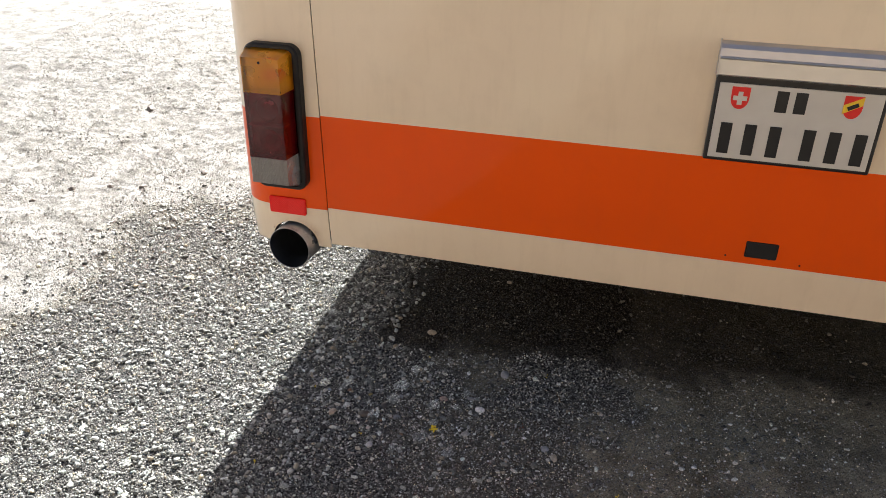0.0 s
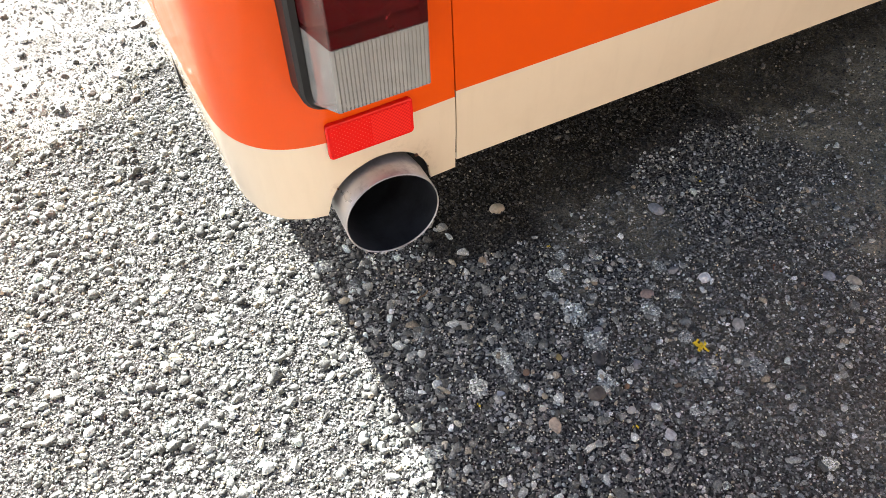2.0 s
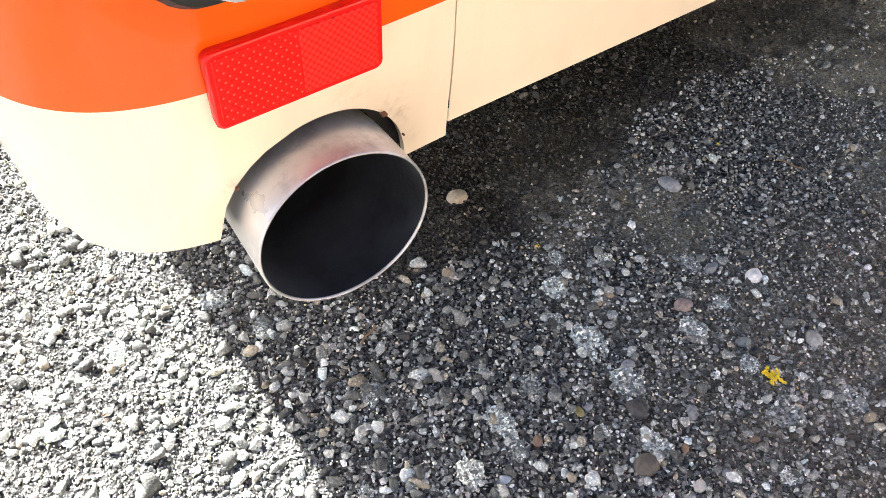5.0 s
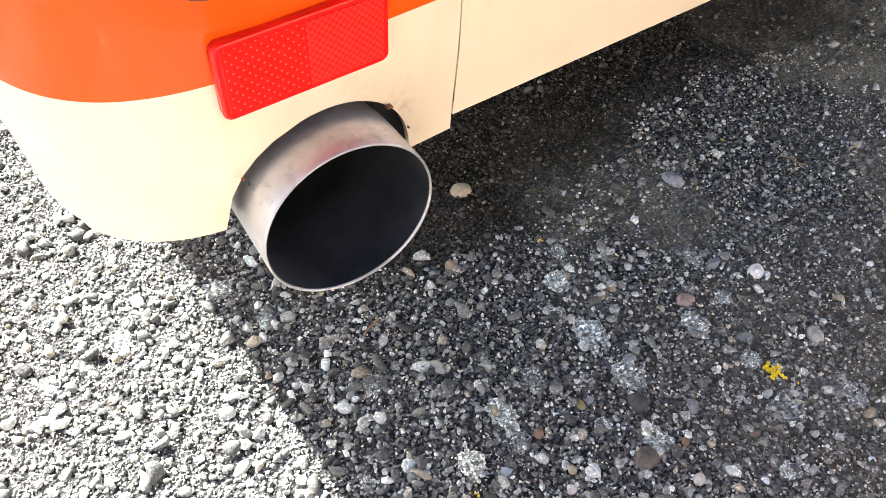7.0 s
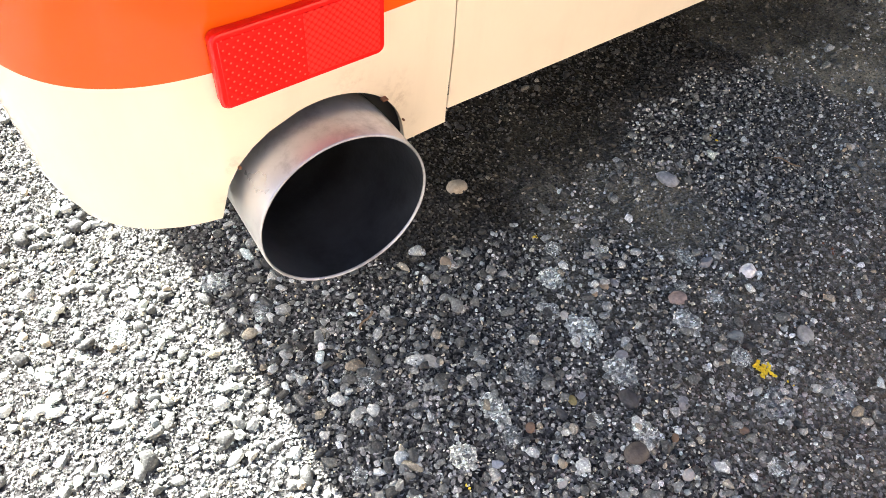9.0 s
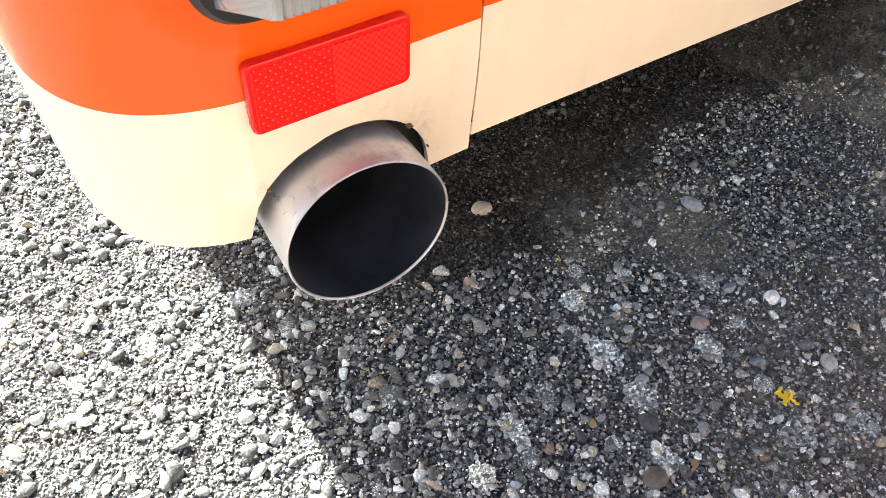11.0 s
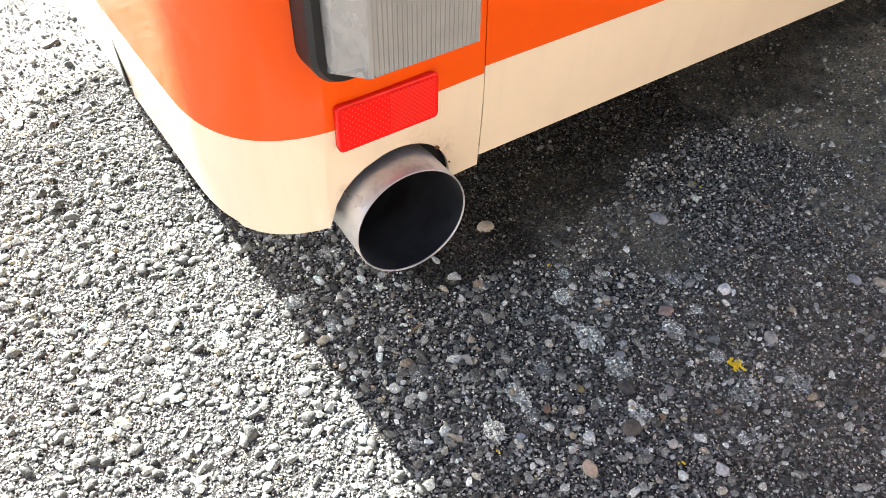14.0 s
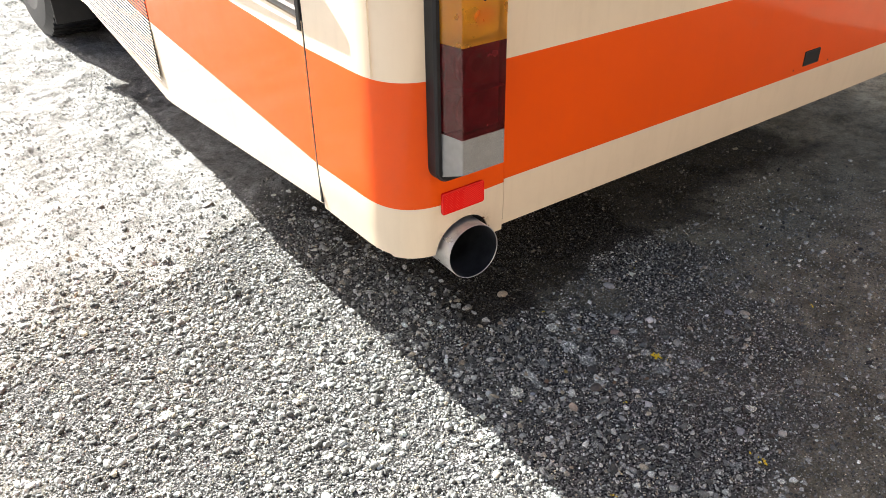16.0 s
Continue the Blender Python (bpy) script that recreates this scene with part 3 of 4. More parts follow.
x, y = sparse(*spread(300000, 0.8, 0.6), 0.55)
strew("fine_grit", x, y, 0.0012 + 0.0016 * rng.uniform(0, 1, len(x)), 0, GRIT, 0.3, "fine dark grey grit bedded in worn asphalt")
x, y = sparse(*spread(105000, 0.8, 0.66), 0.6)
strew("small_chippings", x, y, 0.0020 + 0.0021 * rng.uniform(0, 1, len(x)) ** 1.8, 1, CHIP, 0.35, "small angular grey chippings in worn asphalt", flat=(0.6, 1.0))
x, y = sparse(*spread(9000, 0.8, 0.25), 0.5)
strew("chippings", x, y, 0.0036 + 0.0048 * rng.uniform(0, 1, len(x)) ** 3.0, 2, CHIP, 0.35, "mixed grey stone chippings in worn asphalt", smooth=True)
x, y = spread(15000, 0.8, 0.6)
ok = x < 0.12
x, y = x[ok], y[ok]
scatter("coarse_chippings", x, y, 0.0042 + 0.0062 * rng.uniform(0, 1, len(x)) ** 2.6, 2, CHIP, rng, 0.3, "coarse broken chippings in worn asphalt", flat=(0.5, 0.85), smooth=True)
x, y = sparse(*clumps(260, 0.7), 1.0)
scatter("crumbled_stone", x, y, rng.uniform(0.0016, 0.0042, len(x)), 2, LUMP, rng, 0.2, "crumbled patches of pale grey stone in the asphalt", flat=(0.4, 0.7))
n = 210000
x, y, u = -0.1 - 3.2 * rng.uniform(0, 1, n) ** 1.3, 0.1 + 4.2 * rng.uniform(0, 1, n) ** 1.25, rng.uniform(0, 1, n)
clod = np.array([noise.noise(Vector((a * 4, b * 4, 3))) + 0.6 * noise.noise(Vector((a * 11, b * 11, 8))) for a, b in zip(x, y)])
out = np.array([c > core(a, b, 0.6) for a, b, c in zip(x, y, u)]) & (rng.uniform(0, 1, n) < 0.6 + 1.1 * clod)
x, y = x[out], y[out]
scatter("gravel", x, y, 0.0018 + 0.0055 * rng.uniform(0, 1, len(x)) ** 5, 0, CRUMB, rng, 0.2, "dusty crumbs of earth and gravel on the yard")

# crumbling lumps along the edge of the trodden earth
n = 52000
x, y, u = rng.uniform(-2.2, -0.15, n), rng.uniform(0.2, 2.6, n), rng.uniform(0, 1, n)
edge = np.array([0.9 * (1 - abs(2 * mud(a, b) - 1)) + 0.25 * max(0.0, noise.noise(Vector((a * 5, b * 5, 1))) - 0.1) * (mud(a, b) > 0.5) for a, b in zip(x, y)])
out = (u < 0.22 * edge) & (x < -0.27)
x, y = x[out], y[out]
scatter("earth_lumps", x, y, 0.0045 + 0.010 * rng.uniform(0, 1, len(x)) ** 3.5, 1, CRUMB, rng, 0.2, "crumbling lumps of pale dry earth on the yard", flat=(0.5, 0.9), category="earth")

# ---------------------------------------------------------------- unseen wall added behind the view to bounce warm light
wall = part("bounce_wall", box(-14, 16, -13.4, -13.0, -0.05, 7.5, 0.03), BOUNCE, None, "unseen warm wall added across the yard to bounce light")
tagged(wall, category="wall", kind="structure")

# ---------------------------------------------------------------- the bus
bus = new("bus")
tagged(bus, "orange and cream coach with a wide exhaust, parked on asphalt", "bus")
SIDE_X, REAR_Y, MID_X, HALF = -0.243, -0.005, 0.993, 1.236
SEAM_Y, BOT, ROOF = 0.290, 0.368, 3.05
PIPE = Vector((-0.097, 0.0, 0.370))
ARCH = 0.0625


def corner_plan(steps=30):
    """The rounded corner in plan, from the side seam to the seam of the rear panel: point and outward normal."""
    pts = [(SIDE_X, SEAM_Y - 0.002 - 0.158 * i / 4) for i in range(4)]
    cx, cy, a, b, n = -0.11, 0.13, SIDE_X + 0.11, REAR_Y - 0.13, 2.9
    for i in range(steps + 1):
        t = 0.5 * math.pi * i / steps
        pts.append((cx + a * math.cos(t) ** (2 / n), cy + b * math.sin(t) ** (2 / n)))
    for i in range(1, 61):
        pts.append((cx + i / 60 * (-0.0008 - cx), REAR_Y + 0.003 * i / 60))
    return pts


def lean(x, z):
    """The seam beside the tail lamp leans a little outwards as it rises."""
    w = ease((x + 0.06) / 0.06) if x <= 0 else 1 - ease(x / 0.7)
    return -0.024 * max(0.0, z - 0.373) * w


def shell(name, plan, rows, mats, idx, parent, label="", thick=0.004, bottom=None):
    """A panel bent along a plan line: rows are heights, idx the paint between them; it has an inner skin and closed edges."""
    p = [Vector(q) for q in plan]
    nrm = []
    for i in range(len(p)):
        d = (p[min(i + 1, len(p) - 1)] - p[max(i - 1, 0)]).normalized()
        nrm.append(Vector((d.y, -d.x)))
    w, h = len(p), len(rows)
    verts = []
    for inner in (0, 1):
        for j, z in enumerate(rows):
            for i, q in enumerate(p):
                zz = z
                if bottom:
                    zz = max(z, bottom(q.x, q.y)) if j == 0 else max(z, bottom(q.x, q.y) + 0.0008 * j)
                tuck = 0.006 * ease((0.46 - zz) / 0.10)
                at = q - nrm[i] * (thick * inner + tuck)
                verts.append((at.x + lean(at.x, zz), at.y, zz))
    faces, ids = [], []
    off = w * h
    for j in range(h - 1):
        for i in range(w - 1):
            a, b, c, d = j * w + i, j * w + i + 1, (j + 1) * w + i + 1, (j + 1) * w + i
            faces += [(a, b, c, d), (d + off, c + off, b + off, a + off)]
            ids += [idx[j], idx[j]]
    for i in range(w - 1):
        faces += [(i + 1, i, i + off, i + 1 + off), ((h - 1) * w + i, (h - 1) * w + i + 1, (h - 1) * w + i + 1 + off, (h - 1) * w + i + off)]
        ids += [idx[0], idx[-1]]
    for j in range(h - 1):
        faces += [(j * w, (j + 1) * w, (j + 1) * w + off, j * w + off), ((j + 1) * w - 1 + w, (j + 1) * w - 1, (j + 1) * w - 1 + off, (j + 1) * w - 1 + w + off)]
        ids += [idx[j], idx[j]]
    me = mesh_from(name, verts, faces, mats, ids, True)
    ob = under(new(name, me), parent)
    bmx = bmesh.new()
    bmx.from_mesh(me)
    for e in bmx.edges:
        if len(e.link_faces) == 2 and e.calc_face_angle(0) > 0.7:
            e.smooth = False
    bmx.to_mesh(me)
    bmx.free()
    return tagged(ob, label)


def arch(x, y):
    """The lower edge of the corner panel, with the half-round cut over the exhaust."""
    d = abs(x - PIPE.x)
    low = BOT + (0.004 if y > 0.05 else 0.0) - 0.004 * max(0.0, 1 - abs(y) / 0.05) * (x < -0.16)
    if y < 0.06 and d < ARCH:
        return PIPE.z + math.sqrt(ARCH ** 2 - d ** 2)
    return low


PAINT = [CREAM, ORANGE]
left_rows = [BOT, 0.39, 0.42, 0.45, 0.474, 0.5, 0.55, 0.6, 0.65, 0.709, 0.75, 0.9, 1.1]
left_idx = [0, 0, 0, 0, 1, 1, 1, 1, 1, 0, 0, 0]
corner = shell("corner_panel", corner_plan(), left_rows, PAINT, left_idx, bus, "cream corner panel with an orange stripe and an exhaust cut-out",
               bottom=arch)
mirror = [(2 * MID_X - a, b) for a, b in corner_plan()][::-1]
shell("corner_panel", mirror, left_rows, PAINT, left_idx, bus)
rear = [(0.0012 + 1.9836 * i / 40, -0.001 - 0.004 * math.sin(math.pi * i / 40)) for i in range(41)]
rear_rows = [0.3785, 0.40, 0.43, 0.480, 0.55, 0.63, 0.713, 0.8, 0.95, 1.1]
shell("engine_hatch", rear, rear_rows, PAINT, [0, 0, 0, 1, 1, 1, 0, 0, 0], bus, "cream rear hatch with a broad orange stripe")


def skirt(x, y):
    """Lower edge of the side: it drops a little towards the vent, then rises to the wheel arch."""
    if y < 1.236:
        return 0.380 - 0.062 * (y - SEAM_Y)
    return min(0.460, 0.321 + 0.19 * (y - 1.236))


WHEEL_Y = 3.45


def wheel_cut(x, y):
    d = abs(y - WHEEL_Y)
    return max(skirt(x, y), 0.47 + math.sqrt(max(0.0, 0.57 ** 2 - d ** 2))) if d < 0.57 else skirt(x, y)


def stripe_low(y):
    return 0.474 + 0.083 * (min(y, 4.0) - SEAM_Y)


def stripe_high(y):
    return 0.709 + 0.060 * (min(y, 4.0) - SEAM_Y)


def side_panel(x, sign):
    """The lower side: a skin with thickness, whose orange stripe climbs a little towards the front."""
    ys = [0.2955 + 8.7045 * i / 200 for i in range(201)]
    verts, w = [], 8
    for y in ys:
        low, a, b = wheel_cut(x, y), stripe_low(y), stripe_high(y)
        zs = [low, min(low + 0.03, max(low, a - 0.02)), max(low, a), max(low, (a + b) / 2), max(low, b), max(low, 0.757 + 0.06 * (min(y, 4.0) - SEAM_Y))]
        for z in zs:
            verts.append((x + sign * 0.006 * ease((0.46 - z) / 0.10), y, z))
        verts += [(x + sign * 0.005, y, zs[-1]), (x + sign * 0.011, y, zs[0])]
    faces, ids = [], []
    for i in range(len(ys) - 1):
        for k, m in enumerate((0, 0, 1, 1, 0, 0, 0, 0)):
            p, q = i * w + k, i * w + (k + 1) % w
            faces.append((p, q, q + w, p + w))
            ids.append(m)
    faces.append(tuple(range(w)))
    ids.append(0)
    me = mesh_from("side_panel", verts, faces, PAINT, ids, False)
    return under(new("side_panel", me), bus)


tagged(side_panel(SIDE_X, 1), "cream side skirt with a climbing orange stripe")
side_panel(2 * MID_X - SIDE_X, -1)
# upper body: the walls and the roof over it
upper_side = [(SIDE_X, 9.0 - 8.706 * i / 20) for i in range(21)]
shell("upper_side", upper_side, [0.98, 1.1, 1.6, 2.2, ROOF - 0.12], PAINT, [0] * 4, bus)
shell("upper_side", [(2 * MID_X - a, b) for a, b in upper_side][::-1], [0.757, 1.1, 1.6, 2.2, ROOF - 0.12], PAINT, [0] * 4, bus)
back = corner_plan() + rear + mirror
shell("upper_rear", back, [1.104, 1.4, 1.9, 2.5, ROOF - 0.12], PAINT, [0] * 4, bus)
part("front_wall", box(SIDE_X + 0.01, 2 * MID_X - SIDE_X - 0.01, 8.9, 8.99, 0.4, ROOF - 0.12, 0.01), CREAM, bus)
part("roof", box(SIDE_X, 2 * MID_X - SIDE_X, REAR_Y, 9.0, ROOF - 0.12, ROOF, 0.05, 4), CREAM, bus)
# Unseen floor of the body; it also keeps light out.
part("underbody", box(SIDE_X + 0.02, 2 * MID_X - SIDE_X - 0.02, 0.085, 2.82, 0.46, 0.56, 0.01), CHASSIS, bus, "blackened underbody plate")
# Unseen boxes added low under the tail to keep light off the ground.
part("light_block", box(-0.03, 2.15, 0.30, 2.5, 0.275, 0.47, 0.02), CHASSIS, bus, "unseen black box added under the engine to block light")
part("light_block_low", box(0.45, 1.50, 0.70, 2.1, 0.19, 0.40, 0.04), CHASSIS, bus)
# Unseen liners added where light leaked through the hollow body.
part("wheel_housing", box(SIDE_X + 0.02, 2 * MID_X - SIDE_X - 0.02, 2.80, 4.1, 1.08, 1.14, 0.01), CHASSIS, bus)
part("inner_wall", box(SIDE_X + 0.05, 2 * MID_X - SIDE_X - 0.05, 0.085, 0.10, 0.55, 2.9, 0.004), CHASSIS, bus)
part("underbody", box(SIDE_X + 0.06, 2 * MID_X - SIDE_X - 0.06, 4.08, 8.9, 0.46, 0.56, 0.02), CHASSIS, bus)
part("rear_crossmember", box(0.06, 1.93, 0.03, 0.10, 0.42, 0.60, 0.01), CHASSIS, bus)
# dark backing behind the seams
part("seam_backing", loft([[(x + lean(0, z), y, z) for x, y in ((-0.016, 0.004), (0.016, 0.004), (0.016, 0.02), (-0.016, 0.02))] for z in (0.39, 1.1)]), GAP, bus)
part("seam_backing", box(SIDE_X + 0.013, SIDE_X + 0.025, SEAM_Y - 0.014, SEAM_Y + 0.018, 0.385, 1.1, 0.002), GAP, bus)
part("seam_seal", box(SIDE_X + 0.0012, SIDE_X + 0.014, SEAM_Y - 0.0018, SEAM_Y + 0.0052, 0.386, 1.0, 0.0005, 1), GAP, bus, "dark rubber seal in the side seam")
# fine bead up the corner above the stripe
bm = tube((-0.2395, 0.064, 0.712), (0, 0, 1), [(0, 0.0012), (0.385, 0.0012)], 8, True)
part("bead", bm, CREAM, bus, smooth=True)

# vent louvre high on the side, under a projecting moulding
part("side_moulding", box(SIDE_X - 0.028, SIDE_X + 0.002, 0.25, 8.9, 0.825, 0.855, 0.004), CREAM, bus)
louvre = part("side_louvre", box(SIDE_X + 0.03, SIDE_X + 0.036, SEAM_Y + 0.004, 1.6, 0.735, 1.02, 0.001), GAP, bus, "black louvre opening with aluminium slats")
part("louvre_end", box(SIDE_X - 0.002, SIDE_X + 0.03, SEAM_Y + 0.006, SEAM_Y + 0.022, 0.738, 0.98, 0.002), RUBBER, louvre)
for i in range(8):
    z = 0.750 + 0.028 * i
    bm = loft([[(SIDE_X + dx, y, z + dz + 0.045 * (y - SEAM_Y)) for dx, dz in ((-0.003, -0.004), (0.004, -0.006), (0.024, 0.012), (0.020, 0.014), (0.0, 0.002))]
               for y in (SEAM_Y + 0.020, 1.6)])
    part("slat", bm, CHROME, louvre)

# slatted vent low on the side
vent = part("side_vent", loft([[(x, y, z) for y, z in ((1.25, 0.378), (1.90, 0.455), (1.90, 0.78), (1.25, 0.70))] for x in (SIDE_X - 0.0004, SIDE_X - 0.0012)]), GAP, bus,
            "fine slatted vent in the side skirt")
for i in range(30):
    z0 = 0.381 + 0.0105 * i
    bm = loft([[(SIDE_X - dx, y, z0 + 0.12 * (y - 1.25) + dz) for dx, dz in ((0.0008, 0.0), (0.0022, 0.0004), (0.0022, 0.0036), (0.0008, 0.0040))] for y in (1.25, 1.90)])
    part("slat", bm, CREAM if z0 < stripe_low(1.25) else ORANGE, vent)

# ---------------------------------------------------------------- tail lamp
lamp = part("tail_lamp", loft([[(x, y, z) for x, z in outline(-0.174 + g, -0.042 - g, 0.529 + g, 0.876 - g, 0.026 - g * 0.6, 7)]
                               for y, g in ((0.004, 0.0), (-0.022, 0.0), (-0.027, 0.003), (-0.028, 0.009), (-0.018, 0.011))]), RUBBER, bus,
            "upright tail lamp with amber, red and clear lenses in black rubber")
part("bulb_tray", box(-0.158, -0.062, -0.034, -0.020, 0.626, 0.776, 0.003), BOWL_D, lamp)
part("bulb_tray", box(-0.158, -0.062, -0.034, -0.020, 0.779, 0.858, 0.003), BOWL_W, lamp)
# Bulb coloured bright orange so the amber lens seems to glow.
bulb = bmesh.new()
bmesh.ops.create_uvsphere(bulb, u_segments=20, v_segments=12, radius=1, matrix=Matrix.LocRotScale((-0.098, -0.042, 0.815), None, (0.020, 0.012, 0.013)))
part("bulb", bulb, BULB, lamp, "orange bulb, coloured bright for its glow", smooth=True)
for z in (0.663, 0.738):
    part("bulb_cup", tube((-0.11, -0.034, z), (0, -1, 0), [(0, 0.024), (0.012, 0.030), (0.013, 0.027), (0.003, 0.012)], 24, True), BOWL_D, lamp)
part("lens_rib", box(-0.155, -0.067, -0.070, -0.034, 0.6995, 0.7015, 0.0004), BOWL_D, lamp)
part("bulb_tray", box(-0.158, -0.062, -0.034, -0.020, 0.545, 0.623, 0.003), BOWL, lamp)


def lens(name, z0, z1, material, low=0.0, high=0.0, ribs=0, label=""):
    """One deep lens: straight flanks, a sharp-edged front; low and high slope its ends inwards; ribs stand upright on the front."""
    f = [(-0.1555, -0.074), (-0.0665, -0.074)]
    front = [f[0]]
    if ribs:
        for i in range(1, 2 * ribs):
            front.append((f[0][0] + 0.089 * i / (2 * ribs), -0.074 - (0.0014 if i % 2 else 0.0)))
    front.append(f[1])
    ring = [(-0.1655, -0.020), (-0.1565, -0.0725)] + front + [(-0.0655, -0.0725), (-0.0585, -0.020)]
    rings = []
    for z, s in ((z0, low), (z1, high)):
        sign = 1 if z == z0 else -1
        rings.append([(x, y, z + sign * s * (-0.020 - y) / 0.054) for x, y in ring])
    return part(name, loft(rings), material, lamp, label)


lens("amber_lens", 0.7775, 0.866, AMBER, high=0.010, label="amber indicator lens")
lens("red_lens", 0.6245, 0.7770, RED_L, label="dark red brake and rear light lens")
lens("clear_lens", 0.541, 0.6240, CLEAR, low=0.020, ribs=24, label="ribbed clear reversing lens")
for z in (0.846,):
    part("screw", tube((-0.112, -0.070, z), (0, -1, 0), [(0, 0.003), (0.0045, 0.003), (0.005, 0.002)], 12, True), GAP, lamp)

# ---------------------------------------------------------------- reflector
refl = part("reflector", loft([[(x, y, z) for x, z in outline(-0.1525 + g, -0.0565 - g, 0.4545 + g, 0.4985 - g, 0.0045, 4)]
                               for y, g in ((-0.004, 0.0005), (-0.0088, 0.0), (-0.0099, 0.0005), (-0.0103, 0.0014), (-0.0103, 0.004))]), REFL, bus,
            "flat red reflector with fine prism fields")
part("prism_field", box(-0.1490, -0.1040, -0.0107, -0.0101, 0.4580, 0.4950, 0.0002, 1), REFL_A, refl, "field of fine dots")
part("prism_field", box(-0.1040, -0.0600, -0.0109, -0.0101, 0.4580, 0.4950, 0.0002, 1), REFL_P, refl, "field of slanting prisms")

# ---------------------------------------------------------------- exhaust
AX = Vector((-0.06, -1.0, 0.03)).normalized()
mouth = Vector((-0.099, -0.0335, 0.3705))
ex = part("exhaust_pipe", tube(mouth, AX, [(-0.42, 0.0535), (-0.05, 0.0545), (-0.0015, 0.0551), (0.0, 0.0547), (0.0, 0.0538), (-0.0015, 0.0535)], 72), STEEL,
          bus, "wide dull steel exhaust tailpipe", smooth=True)
part("inner_pipe", tube(mouth, AX, [(-0.0015, 0.0534), (-0.05, 0.0528), (-0.42, 0.051), (-0.421, 0.001)], 64), SOOT, ex, "soot-black bore", smooth=True)
# Added backing that keeps the gap round the pipe black.
part("cutout_backing", loft([[(-0.099 + r * math.cos(radians(a)), y, 0.371 + r * math.sin(radians(a))) for r, y in ((0.0560, 0.012), (0.088, 0.012), (0.088, 0.020), (0.0560, 0.020))]
                          for a in range(0, 181, 10)]), GAP, bus, "added dark backing behind the exhaust cut-out")
part("bracket_stub", box(-0.0555, -0.0515, -0.0058, -0.002, 0.4150, 0.4164, 0.0005), RUST, bus)
for x, z, r in ((-0.1480, 0.4090, 0.0010), (-0.0400, 0.3940, 0.0007)):
    part("rust_speck", tube((x, -0.0035, z), (0, -1, 0), [(0, r), (0.0018, r), (0.0020, r * 0.5)], 8, True), RUST, bus)

# ---------------------------------------------------------------- number plate, its trim and the slot
PL, PR, PB, PT = 0.838, 1.150, 0.713, 0.888
plate = part("plate_holder", box(PL, PR, -0.020, -0.004, PB, PT, 0.004, 3), PLATE_K, bus, "black number plate holder with a white plate")
part("plate", box(PL + 0.008, PR - 0.008, -0.0225, -0.018, PB + 0.008, PT - 0.014, 0.001, 2), PLATE_W, plate, "white plate with dark raised bars")


def shield(x, z, w, h, material, y=-0.0235):
    pts = [(x - w / 2, z + h / 2), (x - w / 2, z)] + [(x - w / 2 * math.cos(radians(a)), z - h / 2 * math.sin(radians(a))) for a in range(15, 180, 15)]
    pts += [(x + w / 2, z), (x + w / 2, z + h / 2)]
    return part("shield", loft([[(a, y + d, b) for a, b in pts] for d in (0.0016, 0.0)]), material, plate)


shield(0.887, 0.846, 0.034, 0.044, SHIELD_R)
part("shield_cross", box(0.8825, 0.8915, -0.0245, -0.0234, 0.833, 0.859, 0.0003, 1), PLATE_W, plate)
part("shield_cross", box(0.874, 0.900, -0.0249, -0.0234, 0.8415, 0.8505, 0.0003, 1), PLATE_W, plate)
shield(1.090, 0.846, 0.034, 0.044, SHIELD_R)
part("shield_band", loft([[(1.090 + dx, y, 0.848 + dz) for dx, dz in ((-0.0168, -0.0155), (0.0168, 0.0035), (0.0168, 0.0195), (-0.0168, 0.0020))] for y in (-0.0234, -0.0242)]), SHIELD_Y, plate)
mark = bmesh.new()
bmesh.ops.create_cube(mark, size=1, matrix=Matrix.LocRotScale((1.090, -0.0248, 0.848), Euler((0, radians(-28), 0)), (0.020, 0.0012, 0.0075)))
part("shield_mark", mark, PLATE_K, plate)
for x0, x1, z0, z1 in ((0.953, 0.975, 0.824, 0.866), (0.987, 1.009, 0.824, 0.866)) + tuple(
        (a + 0.004, a + 0.026, 0.731, 0.795) for a in (0.857, 0.903, 0.949, 1.012, 1.058, 1.104)):
    part("bar", box(x0, x1, -0.0240, -0.0222, z0, z1, 0.0006, 1), PLATE_K, plate)
trim = loft([[(x, y, z) for y, z in ((0.0, 0.890), (-0.034, 0.890), (-0.037, 0.893), (-0.0350, 0.9215), (-0.0385, 0.9235), (-0.0390, 0.9250), (-0.0375, 0.9265), (-0.0335, 0.9275), (-0.029, 0.941), (-0.022, 0.948), (0.0, 0.952))]
             for x in (0.837, 1.151)])
trim = part("plate_trim", trim, CHROME, bus, "aluminium trim over the number plate")
for x in (0.8345, 1.1505):
    part("end_cap", loft([[(a, y, z) for y, z in ((0.0, 0.888), (-0.037, 0.888), (-0.040, 0.892), (-0.0405, 0.926), (-0.032, 0.944), (-0.023, 0.951), (0.0, 0.955))] for a in (x, x + 0.003)]), CHROME, trim)
slot = part("slot", box(0.960, 1.024, -0.0068, -0.004, 0.497, 0.533, 0.001), GAP, bus, "small black rectangular opening")
part("slot_lip", loft([[(x, y, z) for x, z in outline(0.960 + g, 1.024 - g, 0.497 + g, 0.533 - g, 0.003, 3)] for y, g in
                       ((-0.005, -0.001), (-0.0075, 0.0), (-0.0075, 0.002), (-0.0055, 0.003))], False), RUBBER, slot)
for x, z in ((0.922, 0.494), (1.073, 0.491)):
    part("rivet_hole", tube((x, -0.004, z), (0, -1, 0), [(0, 0.0022), (0.0015, 0.0022), (0.0017, 0.001)], 10, True), GAP, bus)

